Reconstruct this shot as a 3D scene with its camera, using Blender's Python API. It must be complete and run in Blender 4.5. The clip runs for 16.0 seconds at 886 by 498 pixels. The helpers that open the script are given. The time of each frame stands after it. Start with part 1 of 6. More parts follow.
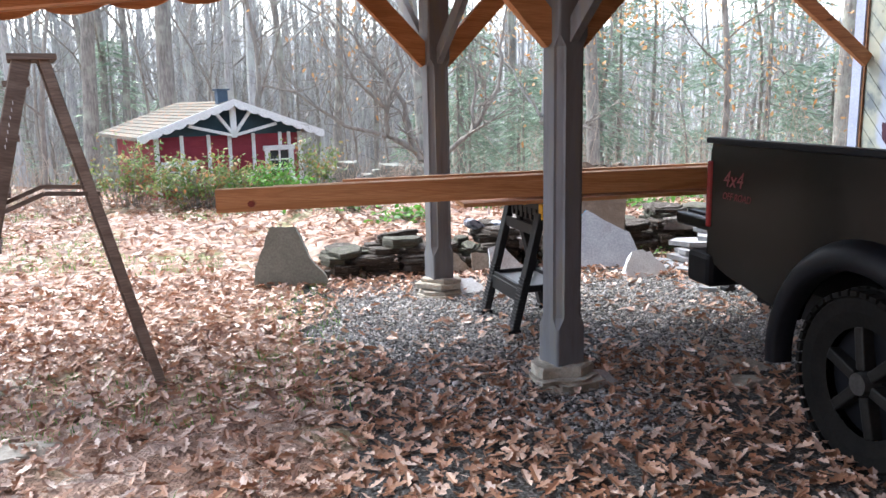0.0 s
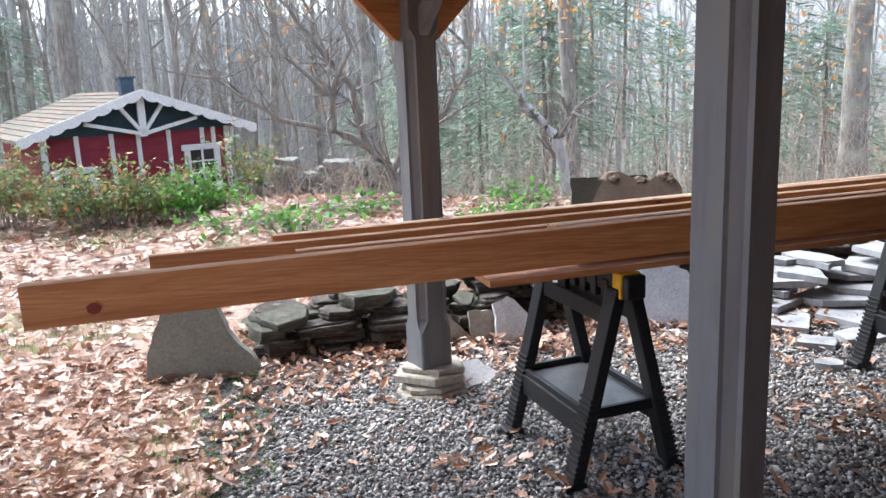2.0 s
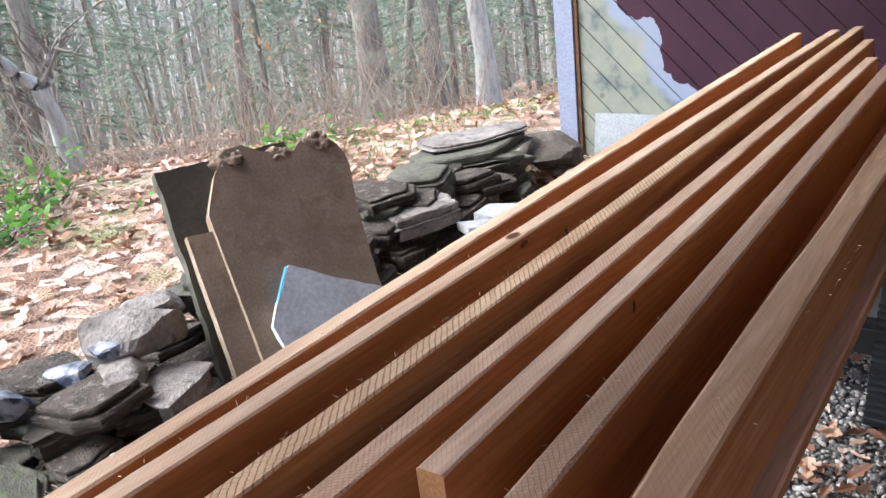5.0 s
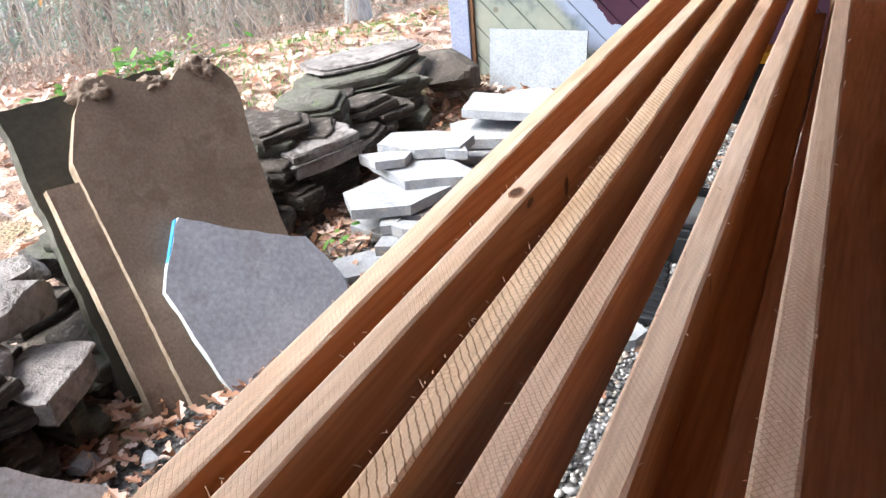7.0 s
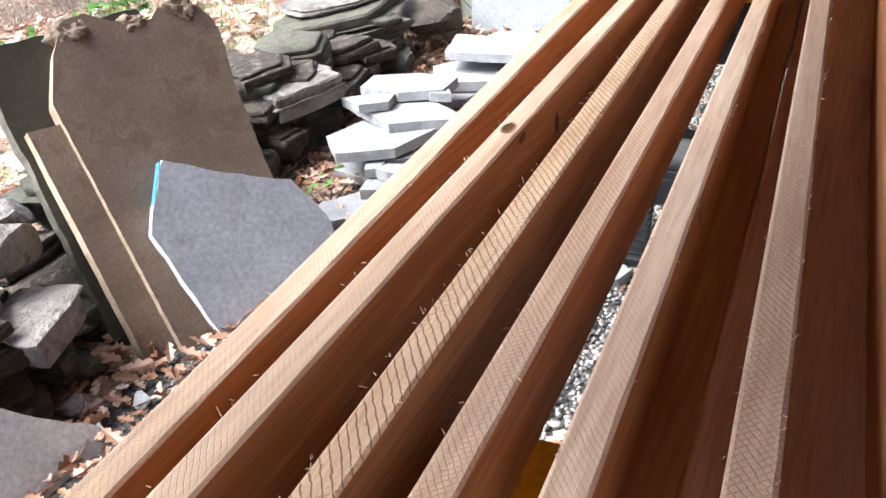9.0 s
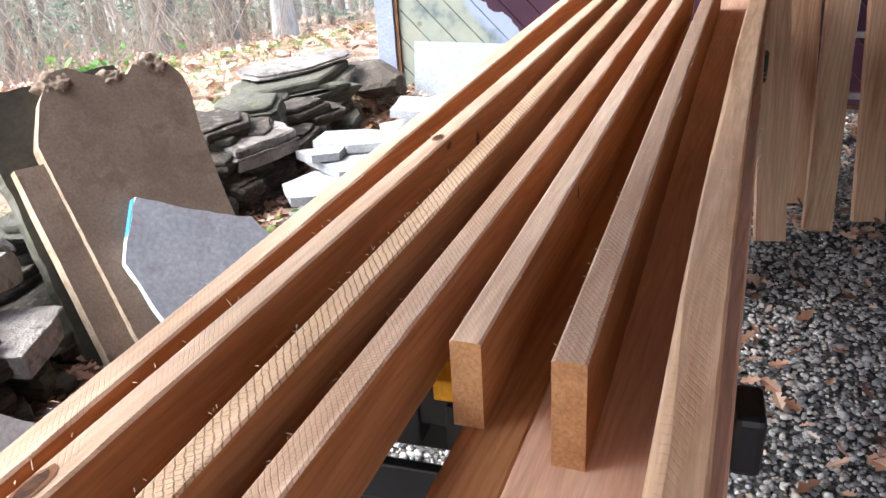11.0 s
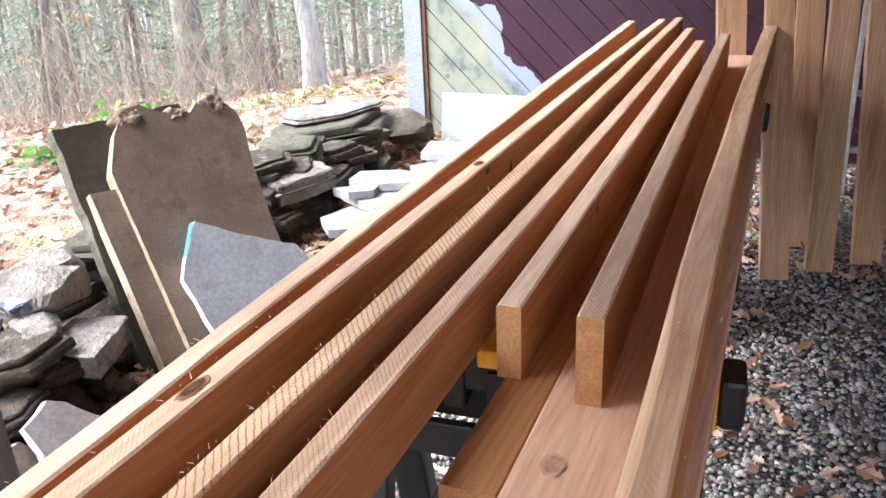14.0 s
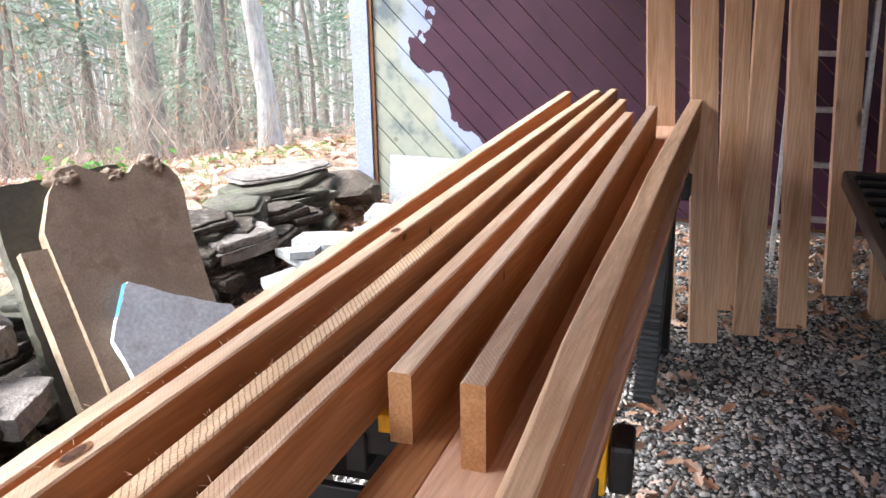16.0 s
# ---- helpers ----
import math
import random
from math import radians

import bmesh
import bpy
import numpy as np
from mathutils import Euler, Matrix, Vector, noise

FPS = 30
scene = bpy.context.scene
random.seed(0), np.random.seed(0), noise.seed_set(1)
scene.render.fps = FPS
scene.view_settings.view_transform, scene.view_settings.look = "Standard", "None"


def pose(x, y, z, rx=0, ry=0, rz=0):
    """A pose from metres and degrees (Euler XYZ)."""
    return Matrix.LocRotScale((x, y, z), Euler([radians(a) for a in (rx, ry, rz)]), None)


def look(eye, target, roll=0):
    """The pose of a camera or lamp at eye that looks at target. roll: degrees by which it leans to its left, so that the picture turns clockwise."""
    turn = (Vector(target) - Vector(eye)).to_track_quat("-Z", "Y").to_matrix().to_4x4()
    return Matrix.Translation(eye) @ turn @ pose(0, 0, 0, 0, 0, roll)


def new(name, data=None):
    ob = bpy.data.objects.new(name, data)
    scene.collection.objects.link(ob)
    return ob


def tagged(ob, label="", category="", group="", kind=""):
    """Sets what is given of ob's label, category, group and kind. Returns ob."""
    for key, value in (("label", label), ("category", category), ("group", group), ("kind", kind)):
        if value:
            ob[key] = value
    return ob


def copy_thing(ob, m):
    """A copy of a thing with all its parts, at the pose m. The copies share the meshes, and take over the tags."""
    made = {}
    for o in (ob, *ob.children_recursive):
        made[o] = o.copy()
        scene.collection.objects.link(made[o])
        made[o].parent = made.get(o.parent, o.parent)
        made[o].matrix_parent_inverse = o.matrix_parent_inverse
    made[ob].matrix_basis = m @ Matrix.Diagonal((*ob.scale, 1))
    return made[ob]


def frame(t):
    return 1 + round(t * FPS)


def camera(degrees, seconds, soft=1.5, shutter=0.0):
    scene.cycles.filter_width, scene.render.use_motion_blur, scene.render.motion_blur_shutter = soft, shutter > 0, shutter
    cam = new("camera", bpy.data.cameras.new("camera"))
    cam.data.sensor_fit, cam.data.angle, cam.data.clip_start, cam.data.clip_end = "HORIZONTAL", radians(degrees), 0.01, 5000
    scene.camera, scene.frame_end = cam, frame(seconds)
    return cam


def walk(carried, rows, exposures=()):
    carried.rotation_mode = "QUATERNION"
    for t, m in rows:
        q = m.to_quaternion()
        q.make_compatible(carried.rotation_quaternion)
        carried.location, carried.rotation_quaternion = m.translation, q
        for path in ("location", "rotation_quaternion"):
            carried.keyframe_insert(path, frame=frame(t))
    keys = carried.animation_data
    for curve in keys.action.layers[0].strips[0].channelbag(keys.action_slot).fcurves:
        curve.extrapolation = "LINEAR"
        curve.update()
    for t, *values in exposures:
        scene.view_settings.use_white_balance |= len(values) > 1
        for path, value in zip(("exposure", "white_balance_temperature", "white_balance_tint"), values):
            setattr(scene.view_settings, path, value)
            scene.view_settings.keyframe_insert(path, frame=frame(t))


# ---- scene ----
cam = camera(57.8, 16.0)
PATH = [
    (0, (0.132, 0.088, 1.513), (0.556, 2.007, 1.145), -1.2),
    (0.5, (0.217, 0.67, 1.527), (0.571, 2.6, 1.141), -2.5),
    (1, (0.258, 1.184, 1.564), (0.7, 3.089, 1.146), -3.1),
    (1.5, (0.368, 1.761, 1.579), (0.878, 3.654, 1.184), -1.7),
    (2, (0.412, 2.318, 1.579), (0.962, 4.194, 1.158), -2.4),
    (2.5, (0.571, 2.879, 1.538), (1.223, 4.716, 1.09), -1.8),
    (3, (0.633, 3.375, 1.56), (1.496, 5.126, 1.124), -3.1),
    (3.5, (0.768, 3.829, 1.553), (1.783, 5.491, 1.098), -3.2),
    (3.8, (0.864, 4.047, 1.549), (1.927, 5.671, 1.066), -4.6),
    (4, (0.889, 4.198, 1.544), (2.035, 5.76, 1.044), -3.9),
    (4.5, (1.012, 4.482, 1.539), (2.372, 5.819, 0.938), -5.2),
    (6.8, (1.322, 5.037, 1.479), (2.892, 5.894, 0.584), -5.6),
    (7, (1.325, 5.043, 1.482), (2.893, 5.88, 0.563), -5.5),
    (7.5, (1.322, 5.044, 1.479), (2.89, 5.838, 0.524), -4.7),
    (8, (1.308, 5.048, 1.468), (2.851, 5.834, 0.468), -4.2),
    (8.5, (1.301, 5.053, 1.467), (2.819, 5.842, 0.431), -4.6),
    (9, (1.295, 5.052, 1.475), (2.821, 5.824, 0.44), -5.2),
    (9.5, (1.281, 5.039, 1.481), (2.846, 5.771, 0.474), -5.4),
    (9.7, (1.28, 5.019, 1.489), (2.866, 5.736, 0.504), -5.3),
    (11.8, (0.767, 4.877, 1.489), (2.44, 5.566, 0.637), -2.6),
    (12, (0.75, 4.881, 1.491), (2.414, 5.583, 0.633), -2.4),
    (12.5, (0.746, 4.87, 1.5), (2.407, 5.584, 0.643), -2.7),
    (13, (0.745, 4.868, 1.501), (2.415, 5.571, 0.654), -3.1),
    (13.5, (0.728, 4.866, 1.512), (2.414, 5.572, 0.699), -2.9),
    (14, (0.693, 4.85, 1.518), (2.396, 5.574, 0.757), -2.5),
    (14.5, (0.643, 4.76, 1.536), (2.346, 5.542, 0.837), -1.5),
    (15, (0.586, 4.669, 1.53), (2.283, 5.494, 0.868), -1.1),
    (15.5, (0.612, 4.653, 1.538), (2.357, 5.391, 0.898), -1.2),
    (16, (0.694, 4.741, 1.546), (2.48, 5.388, 0.919), -0.9),
]
EXPOSURES = [(0.0, 2.15, 6200, 10), (2.0, 1.96, 6100, 10), (3.0, 1.8, 6100, 10), (4.0, 1.64, 6100, 10), (4.7, 1.82, 6200, 10), (7.0, 2.2, 6350, 10), (12.0, 2.47, 6350, 10), (16.0, 2.5, 6450, 10)]
walk(cam, [(t, look(eye, target, roll)) for t, eye, target, roll in PATH], EXPOSURES)

# ---- world and light ----
world = bpy.data.worlds.new("world")
scene.world = world
world.use_nodes = True
wn = world.node_tree
wn.nodes.clear()
sky = wn.nodes.new("ShaderNodeTexSky")
sky.sky_type = "NISHITA"
sky.sun_disc = False
sky.sun_elevation = radians(50)
sky.sun_rotation = radians(332)
sky.dust_density = 2.0
sky.air_density = 1.0
pale = wn.nodes.new("ShaderNodeHueSaturation")
pale.inputs["Saturation"].default_value = 0.56
bg = wn.nodes.new("ShaderNodeBackground")
bg.inputs["Strength"].default_value = 0.15
wo = wn.nodes.new("ShaderNodeOutputWorld")
wn.links.new(sky.outputs[0], pale.inputs["Color"])
wn.links.new(pale.outputs[0], bg.inputs["Color"])
wn.links.new(bg.outputs[0], wo.inputs["Surface"])
sun = new("sun", bpy.data.lights.new("sun", "SUN"))
sun.data.energy = 2.3
sun.data.angle = radians(40)
sun.data.color = (1.0, 0.98, 0.96)
sun.matrix_world = look((-6, 9, 13), (0, 0, 0))



# ---- materials ----
def mat(name, build, rough=0.8, metal=0.0, spec=0.4):
    m = bpy.data.materials.new(name)
    m.use_nodes = True
    nt = m.node_tree
    b = nt.nodes["Principled BSDF"]
    b.inputs["Roughness"].default_value = rough
    b.inputs["Metallic"].default_value = metal
    b.inputs["Specular IOR Level"].default_value = spec
    build(nt, b)
    return m


def nd(nt, kind, **kw):
    n = nt.nodes.new(kind)
    for k, v in kw.items():
        n.inputs[k].default_value = v
    return n


def coords(nt, scale=(1, 1, 1), rot=(0, 0, 0), jitter=True, out="Object"):
    tc = nt.nodes.new("ShaderNodeTexCoord")
    mp = nt.nodes.new("ShaderNodeMapping")
    mp.inputs["Scale"].default_value = scale
    mp.inputs["Rotation"].default_value = rot
    if jitter:
        oi = nt.nodes.new("ShaderNodeObjectInfo")
        mu = nt.nodes.new("ShaderNodeMath")
        mu.operation = "MULTIPLY"
        mu.inputs[1].default_value = 37.0
        nt.links.new(oi.outputs["Random"], mu.inputs[0])
        ad = nt.nodes.new("ShaderNodeVectorMath")
        nt.links.new(tc.outputs[out], ad.inputs[0])
        nt.links.new(mu.outputs[0], ad.inputs[1])
        nt.links.new(ad.outputs[0], mp.inputs["Vector"])
    else:
        nt.links.new(tc.outputs[out], mp.inputs["Vector"])
    return mp.outputs[0]


def noise_tex(nt, vec, scale, detail=4.0, rough=0.6, dist=0.0):
    n = nd(nt, "ShaderNodeTexNoise", Scale=scale, Detail=detail, Roughness=rough, Distortion=dist)
    nt.links.new(vec, n.inputs["Vector"])
    return n.outputs["Fac"]


def ramp(nt, fac, stops, mode="LINEAR"):
    r = nt.nodes.new("ShaderNodeValToRGB")
    r.color_ramp.interpolation = mode
    e = r.color_ramp.elements
    while len(e) < len(stops):
        e.new(0.5)
    for el, (p, c) in zip(e, stops):
        el.position = p
        el.color = (*c, 1) if len(c) == 3 else c
    nt.links.new(fac, r.inputs["Fac"])
    return r.outputs["Color"]


def mixc(nt, a, b, fac, mode="MIX"):
    m = nt.nodes.new("ShaderNodeMix")
    m.data_type, m.blend_type = "RGBA", mode
    for sock, v in ((m.inputs[0], fac), (m.inputs[6], a), (m.inputs[7], b)):
        if isinstance(v, bpy.types.NodeSocket):
            nt.links.new(v, sock)
        elif isinstance(v, (int, float)):
            sock.default_value = v
        else:
            sock.default_value = (*v, 1)
    return m.outputs[2]


def bump(nt, b, h, strength=0.4, distance=0.01):
    n = nd(nt, "ShaderNodeBump", Strength=strength, Distance=distance)
    nt.links.new(h, n.inputs["Height"])
    nt.links.new(n.outputs[0], b.inputs["Normal"])


def val(nt, op, a, b=0.0, c=0.0):
    m = nt.nodes.new("ShaderNodeMath")
    m.operation = op
    for i, v in enumerate((a, b, c)):
        if isinstance(v, bpy.types.NodeSocket):
            nt.links.new(v, m.inputs[i])
        else:
            m.inputs[i].default_value = v
    return m.outputs[0]


def speckled(c1, c2, scale, bump_s=0.4, dist=0.01, c3=None, fine=60.0, jitter=True, spread=0.2):
    """Two colours mixed at a large scale, darkened at a fine scale, with relief."""
    def f(nt, b):
        v = coords(nt, jitter=jitter)
        big = noise_tex(nt, v, scale, 5)
        sm = noise_tex(nt, v, fine, 3, 0.7)
        col = ramp(nt, big, [(0.5 - spread, c1), (0.5 + spread, c2)])
        if c3:
            col = mixc(nt, col, c3, ramp(nt, noise_tex(nt, v, scale * 2.3, 3), [(0.55, (0, 0, 0)), (0.68, (1, 1, 1))]))
        col = mixc(nt, col, ramp(nt, sm, [(0.3, (0.6, 0.6, 0.6)), (0.7, (1.15, 1.15, 1.15))]), 0.7, "MULTIPLY")
        nt.links.new(col, b.inputs["Base Color"])
        bump(nt, b, val(nt, "ADD", big, val(nt, "MULTIPLY", sm, 0.5)), bump_s, dist)
    return f


def wood(c1, c2, c3, sawn=None, scale=1.0, knots=True, figure=0.55):
    """Softwood with grain along local x."""
    def f(nt, b):
        v = coords(nt, (0.55 * scale, 7 * scale, 7 * scale))
        v2 = coords(nt, (3, 60, 60))
        g = noise_tex(nt, v, 3.0, 4, 0.6, 0.8)
        w = nd(nt, "ShaderNodeTexWave", Scale=5.5, Distortion=9.0, Detail=2.0)
        w.inputs["Detail Scale"].default_value = 0.5
        w.bands_direction = "DIAGONAL"
        nt.links.new(v, w.inputs["Vector"])
        fine = noise_tex(nt, v2, 2.5, 4, 0.7)
        col = ramp(nt, g, [(0.28, c1), (0.5, c2), (0.75, c3)])
        cut = ramp(nt, noise_tex(nt, coords(nt, (0.7, 5, 5)), 2.0, 2), [(0.42, (0, 0, 0)), (0.62, (1, 1, 1))])
        line = ramp(nt, w.outputs["Fac"], [(0.55, (0, 0, 0)), (0.95, (1, 1, 1))])
        col = mixc(nt, col, c1, val(nt, "MULTIPLY", val(nt, "MULTIPLY", line, figure), val(nt, "ADD", 0.25, val(nt, "MULTIPLY", cut, 0.75))))
        col = mixc(nt, col, ramp(nt, fine, [(0.3, (0.82, 0.79, 0.76)), (0.65, (1.06, 1.06, 1.06))]), 0.9, "MULTIPLY")
        oi = nt.nodes.new("ShaderNodeObjectInfo")
        col = mixc(nt, col, ramp(nt, oi.outputs["Random"], [(0, (0.82, 0.8, 0.78)), (1, (1.12, 1.1, 1.08))]), 1.0, "MULTIPLY")
        h = fine
        if knots:
            vo = nd(nt, "ShaderNodeTexVoronoi", Scale=1.0)
            nt.links.new(coords(nt, (2.2, 6, 6)), vo.inputs["Vector"])
            k = ramp(nt, vo.outputs["Distance"], [(0.06, (1, 1, 1)), (0.13, (0, 0, 0))])
            col = mixc(nt, col, (0.09, 0.035, 0.015), val(nt, "MULTIPLY", k, 0.8))
        if sawn:
            # sawn: lines per metre, darkness, share of the length that shows them, second cut across the first
            pitch, dark, cover, cross = sawn
            marks = []
            for turn, size, hide in ((0.95, pitch, 0.0), (-0.75, pitch * 1.12, 1.0 - cross)):
                s = nd(nt, "ShaderNodeTexWave", Scale=1.0, Distortion=3.0, Detail=3.0)
                s.inputs["Detail Roughness"].default_value = 0.7
                s.bands_direction = "X"
                nt.links.new(coords(nt, (size, size, size), (0, 0, turn)), s.inputs["Vector"])
                k = ramp(nt, s.outputs["Fac"], [(0.0, (1, 1, 1)), (0.2, (0, 0, 0))])
                here = noise_tex(nt, coords(nt, (2.4, 20, 20)), 2.2 + hide, 4)
                lo = 0.62 - 0.4 * cover + hide * 0.25
                here = ramp(nt, here, [(lo, (0, 0, 0)), (lo + 0.25, (1, 1, 1))])
                marks.append(val(nt, "MULTIPLY", k, here))
            both = val(nt, "MAXIMUM", marks[0], marks[1])
            col = mixc(nt, col, (0.27, 0.135, 0.065), val(nt, "MULTIPLY", both, dark))
            blotch = noise_tex(nt, coords(nt, (1.5, 9, 9)), 2.6, 4)
            col = mixc(nt, col, ramp(nt, blotch, [(0.32, (0.8, 0.72, 0.64)), (0.6, (1.08, 1.07, 1.06))]), 0.55, "MULTIPLY")
            h = val(nt, "SUBTRACT", fine, val(nt, "MULTIPLY", both, 0.6 * dark + 0.1))
        nt.links.new(col, b.inputs["Base Color"])
        bump(nt, b, h, 0.45 if sawn else 0.25, 0.003 if sawn else 0.002)
    return f


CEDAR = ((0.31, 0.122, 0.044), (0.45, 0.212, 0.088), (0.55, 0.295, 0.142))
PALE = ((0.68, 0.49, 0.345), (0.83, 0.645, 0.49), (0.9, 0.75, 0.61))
m_board = mat("cedar_face", wood(*CEDAR, figure=0.5, knots=False), 0.65)
m_flat = mat("pale_sawn_face", wood((0.56, 0.34, 0.235), (0.74, 0.5, 0.37), (0.82, 0.6, 0.47), figure=0.45, knots=False), 0.85)
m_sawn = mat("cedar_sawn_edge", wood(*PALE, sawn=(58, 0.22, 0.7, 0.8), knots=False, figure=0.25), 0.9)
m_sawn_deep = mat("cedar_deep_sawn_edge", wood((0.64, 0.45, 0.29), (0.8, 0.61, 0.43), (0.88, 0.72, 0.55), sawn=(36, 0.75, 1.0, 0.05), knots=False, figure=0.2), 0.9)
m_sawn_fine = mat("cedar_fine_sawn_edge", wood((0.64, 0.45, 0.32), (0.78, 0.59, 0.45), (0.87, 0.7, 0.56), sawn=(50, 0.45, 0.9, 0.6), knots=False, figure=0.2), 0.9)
m_waney = mat("waney_barked_edge", wood((0.5, 0.31, 0.19), (0.68, 0.48, 0.32), (0.8, 0.62, 0.46), sawn=(44, 0.25, 0.4, 0.5), figure=0.4), 0.85)
m_end = mat("cedar_end_grain", speckled((0.4, 0.19, 0.08), (0.52, 0.28, 0.13), 25, 0.4, 0.002, fine=200), 0.9)
m_lean = mat("fir_board", wood((0.42, 0.245, 0.14), (0.6, 0.395, 0.255), (0.68, 0.475, 0.33), figure=0.5), 0.7)
m_brace = mat("brace_wood", wood((0.28, 0.12, 0.05), (0.44, 0.21, 0.09), (0.52, 0.27, 0.13)), 0.7)
m_roof_in = mat("roof_boards", wood((0.25, 0.11, 0.05), (0.4, 0.2, 0.09), (0.5, 0.26, 0.12)), 0.8)
m_oldwood = mat("weathered_ladder_wood", wood((0.1, 0.075, 0.06), (0.17, 0.13, 0.105), (0.24, 0.19, 0.16), knots=False), 0.85)


def post_paint(nt, b):
    v = coords(nt, (4, 4, 0.6))
    n = noise_tex(nt, v, 3, 5, 0.65)
    f = noise_tex(nt, coords(nt, (40, 40, 3)), 2, 3)
    col = ramp(nt, n, [(0.3, (0.115, 0.113, 0.112)), (0.5, (0.15, 0.16, 0.178)), (0.62, (0.165, 0.165, 0.15)), (0.75, (0.205, 0.205, 0.205))])
    nt.links.new(col, b.inputs["Base Color"])
    bump(nt, b, f, 0.25, 0.003)


m_post = mat("grey_post_paint", post_paint, 0.55)
m_slab_brown = mat("brown_stone_slab", speckled((0.112, 0.08, 0.059), (0.195, 0.145, 0.111), 4, 0.6, 0.006, c3=(0.115, 0.08, 0.058), fine=90), 0.85)
m_slab_raw = mat("pale_broken_stone", speckled((0.34, 0.26, 0.18), (0.5, 0.41, 0.31), 18, 0.6, 0.004, c3=(0.3, 0.2, 0.13), fine=90), 0.95)
m_crust = mat("crumbling_crust", speckled((0.13, 0.09, 0.065), (0.3, 0.235, 0.18), 14, 1.0, 0.012, c3=(0.5, 0.44, 0.37), fine=55), 0.95)
m_slab_dark = mat("dark_stone_slab", speckled((0.03, 0.028, 0.02), (0.062, 0.057, 0.042), 5, 0.3, 0.005), 0.75)
m_slab_blue = mat("blue_grey_slab", speckled((0.28, 0.305, 0.355), (0.385, 0.41, 0.46), 3.5, 0.2, 0.003, c3=(0.29, 0.3, 0.335), fine=60), 0.6)
m_tape = mat("blue_white_edge", speckled((0.62, 0.68, 0.68), (0.75, 0.8, 0.8), 12, 0.8, 0.008, fine=60), 0.8)
m_tape_blue = mat("blue_masking_tape", speckled((0.06, 0.33, 0.62), (0.09, 0.42, 0.72), 12, 0.2, 0.002), 0.5)
m_granite = mat("white_granite", speckled((0.21, 0.22, 0.235), (0.38, 0.395, 0.415), 9, 0.5, 0.006, c3=(0.36, 0.35, 0.33), fine=120), 0.8)
m_marble = mat("white_marble", speckled((0.48, 0.5, 0.53), (0.64, 0.66, 0.68), 7, 0.7, 0.008, fine=70), 0.7)
m_sheet = mat("pale_slab_sheet", speckled((0.3, 0.34, 0.37), (0.4, 0.43, 0.45), 6, 0.2, 0.003, fine=80), 0.6)
m_fieldstone = mat("field_stone", speckled((0.03, 0.024, 0.019), (0.115, 0.093, 0.074), 3.5, 1.0, 0.03, c3=(0.2, 0.18, 0.155), fine=30), 0.8)
m_palestone = mat("pale_field_stone", speckled((0.13, 0.115, 0.105), (0.3, 0.28, 0.265), 5, 1.0, 0.03, c3=(0.09, 0.078, 0.068), fine=32), 0.9)
m_mossy = mat("lichen_stone", speckled((0.05, 0.05, 0.036), (0.15, 0.145, 0.12), 4, 1.0, 0.025, c3=(0.1, 0.12, 0.065), fine=30), 0.9)
m_rockslab = mat("standing_grey_slab", speckled((0.19, 0.2, 0.165), (0.27, 0.275, 0.24), 4, 0.3, 0.006, fine=50), 0.85)
m_shiny = mat("blue_black_stone", speckled((0.02, 0.028, 0.055), (0.26, 0.28, 0.34), 14, 0.8, 0.01, fine=40, spread=0.08), 0.35)
m_base = mat("base_stone", speckled((0.3, 0.27, 0.22), (0.46, 0.43, 0.37), 7, 0.9, 0.012, fine=50), 0.9)
m_black = mat("black_plastic", speckled((0.009, 0.01, 0.012), (0.016, 0.018, 0.021), 6, 0.2, 0.002), 0.45)
m_yellow = mat("yellow_plastic", speckled((0.75, 0.38, 0.01), (0.82, 0.45, 0.02), 6, 0.1, 0.001), 0.45)
m_tray = mat("grey_tray_plastic", speckled((0.1, 0.105, 0.11), (0.16, 0.165, 0.17), 9, 0.2, 0.002), 0.35)
m_truck = mat("dark_truck_paint", speckled((0.004, 0.0046, 0.004), (0.007, 0.0078, 0.007), 3, 0.02, 0.001), 0.25, 0.0, 0.2)
m_flare = mat("black_fender_plastic", speckled((0.003, 0.004, 0.006), (0.006, 0.007, 0.01), 8, 0.1, 0.001), 0.45, 0.0, 0.18)
m_red = mat("red_lamp_plastic", speckled((0.16, 0.006, 0.008), (0.22, 0.01, 0.012), 6, 0.05, 0.001), 0.25)
m_decal = mat("red_decal", speckled((0.11, 0.008, 0.01), (0.15, 0.012, 0.014), 6, 0.0, 0.001), 0.5)
m_tyre = mat("tyre_rubber", speckled((0.007, 0.007, 0.007), (0.013, 0.012, 0.011), 9, 0.3, 0.003), 0.9, 0.0, 0.1)
m_rim = mat("dark_alloy", speckled((0.012, 0.012, 0.012), (0.024, 0.023, 0.022), 9, 0.2, 0.002), 0.5, 0.3, 0.2)
m_chrome = mat("bright_metal", speckled((0.1, 0.1, 0.1), (0.16, 0.16, 0.16), 9, 0.05, 0.001), 0.4, 0.9)
m_alu = mat("ladder_aluminium", speckled((0.5, 0.5, 0.5), (0.62, 0.62, 0.62), 9, 0.1, 0.001), 0.4, 0.8)
m_glass = mat("dark_glass", speckled((0.02, 0.025, 0.03), (0.03, 0.035, 0.04), 2, 0.0, 0.001), 0.08)
m_trim = mat("pale_blue_trim_paint", speckled((0.26, 0.3, 0.42), (0.33, 0.37, 0.49), 5, 0.15, 0.003), 0.6)
m_trim_edge = mat("bare_brown_wood_edge", wood((0.12, 0.06, 0.03), (0.2, 0.1, 0.05), (0.25, 0.13, 0.07)), 0.8)
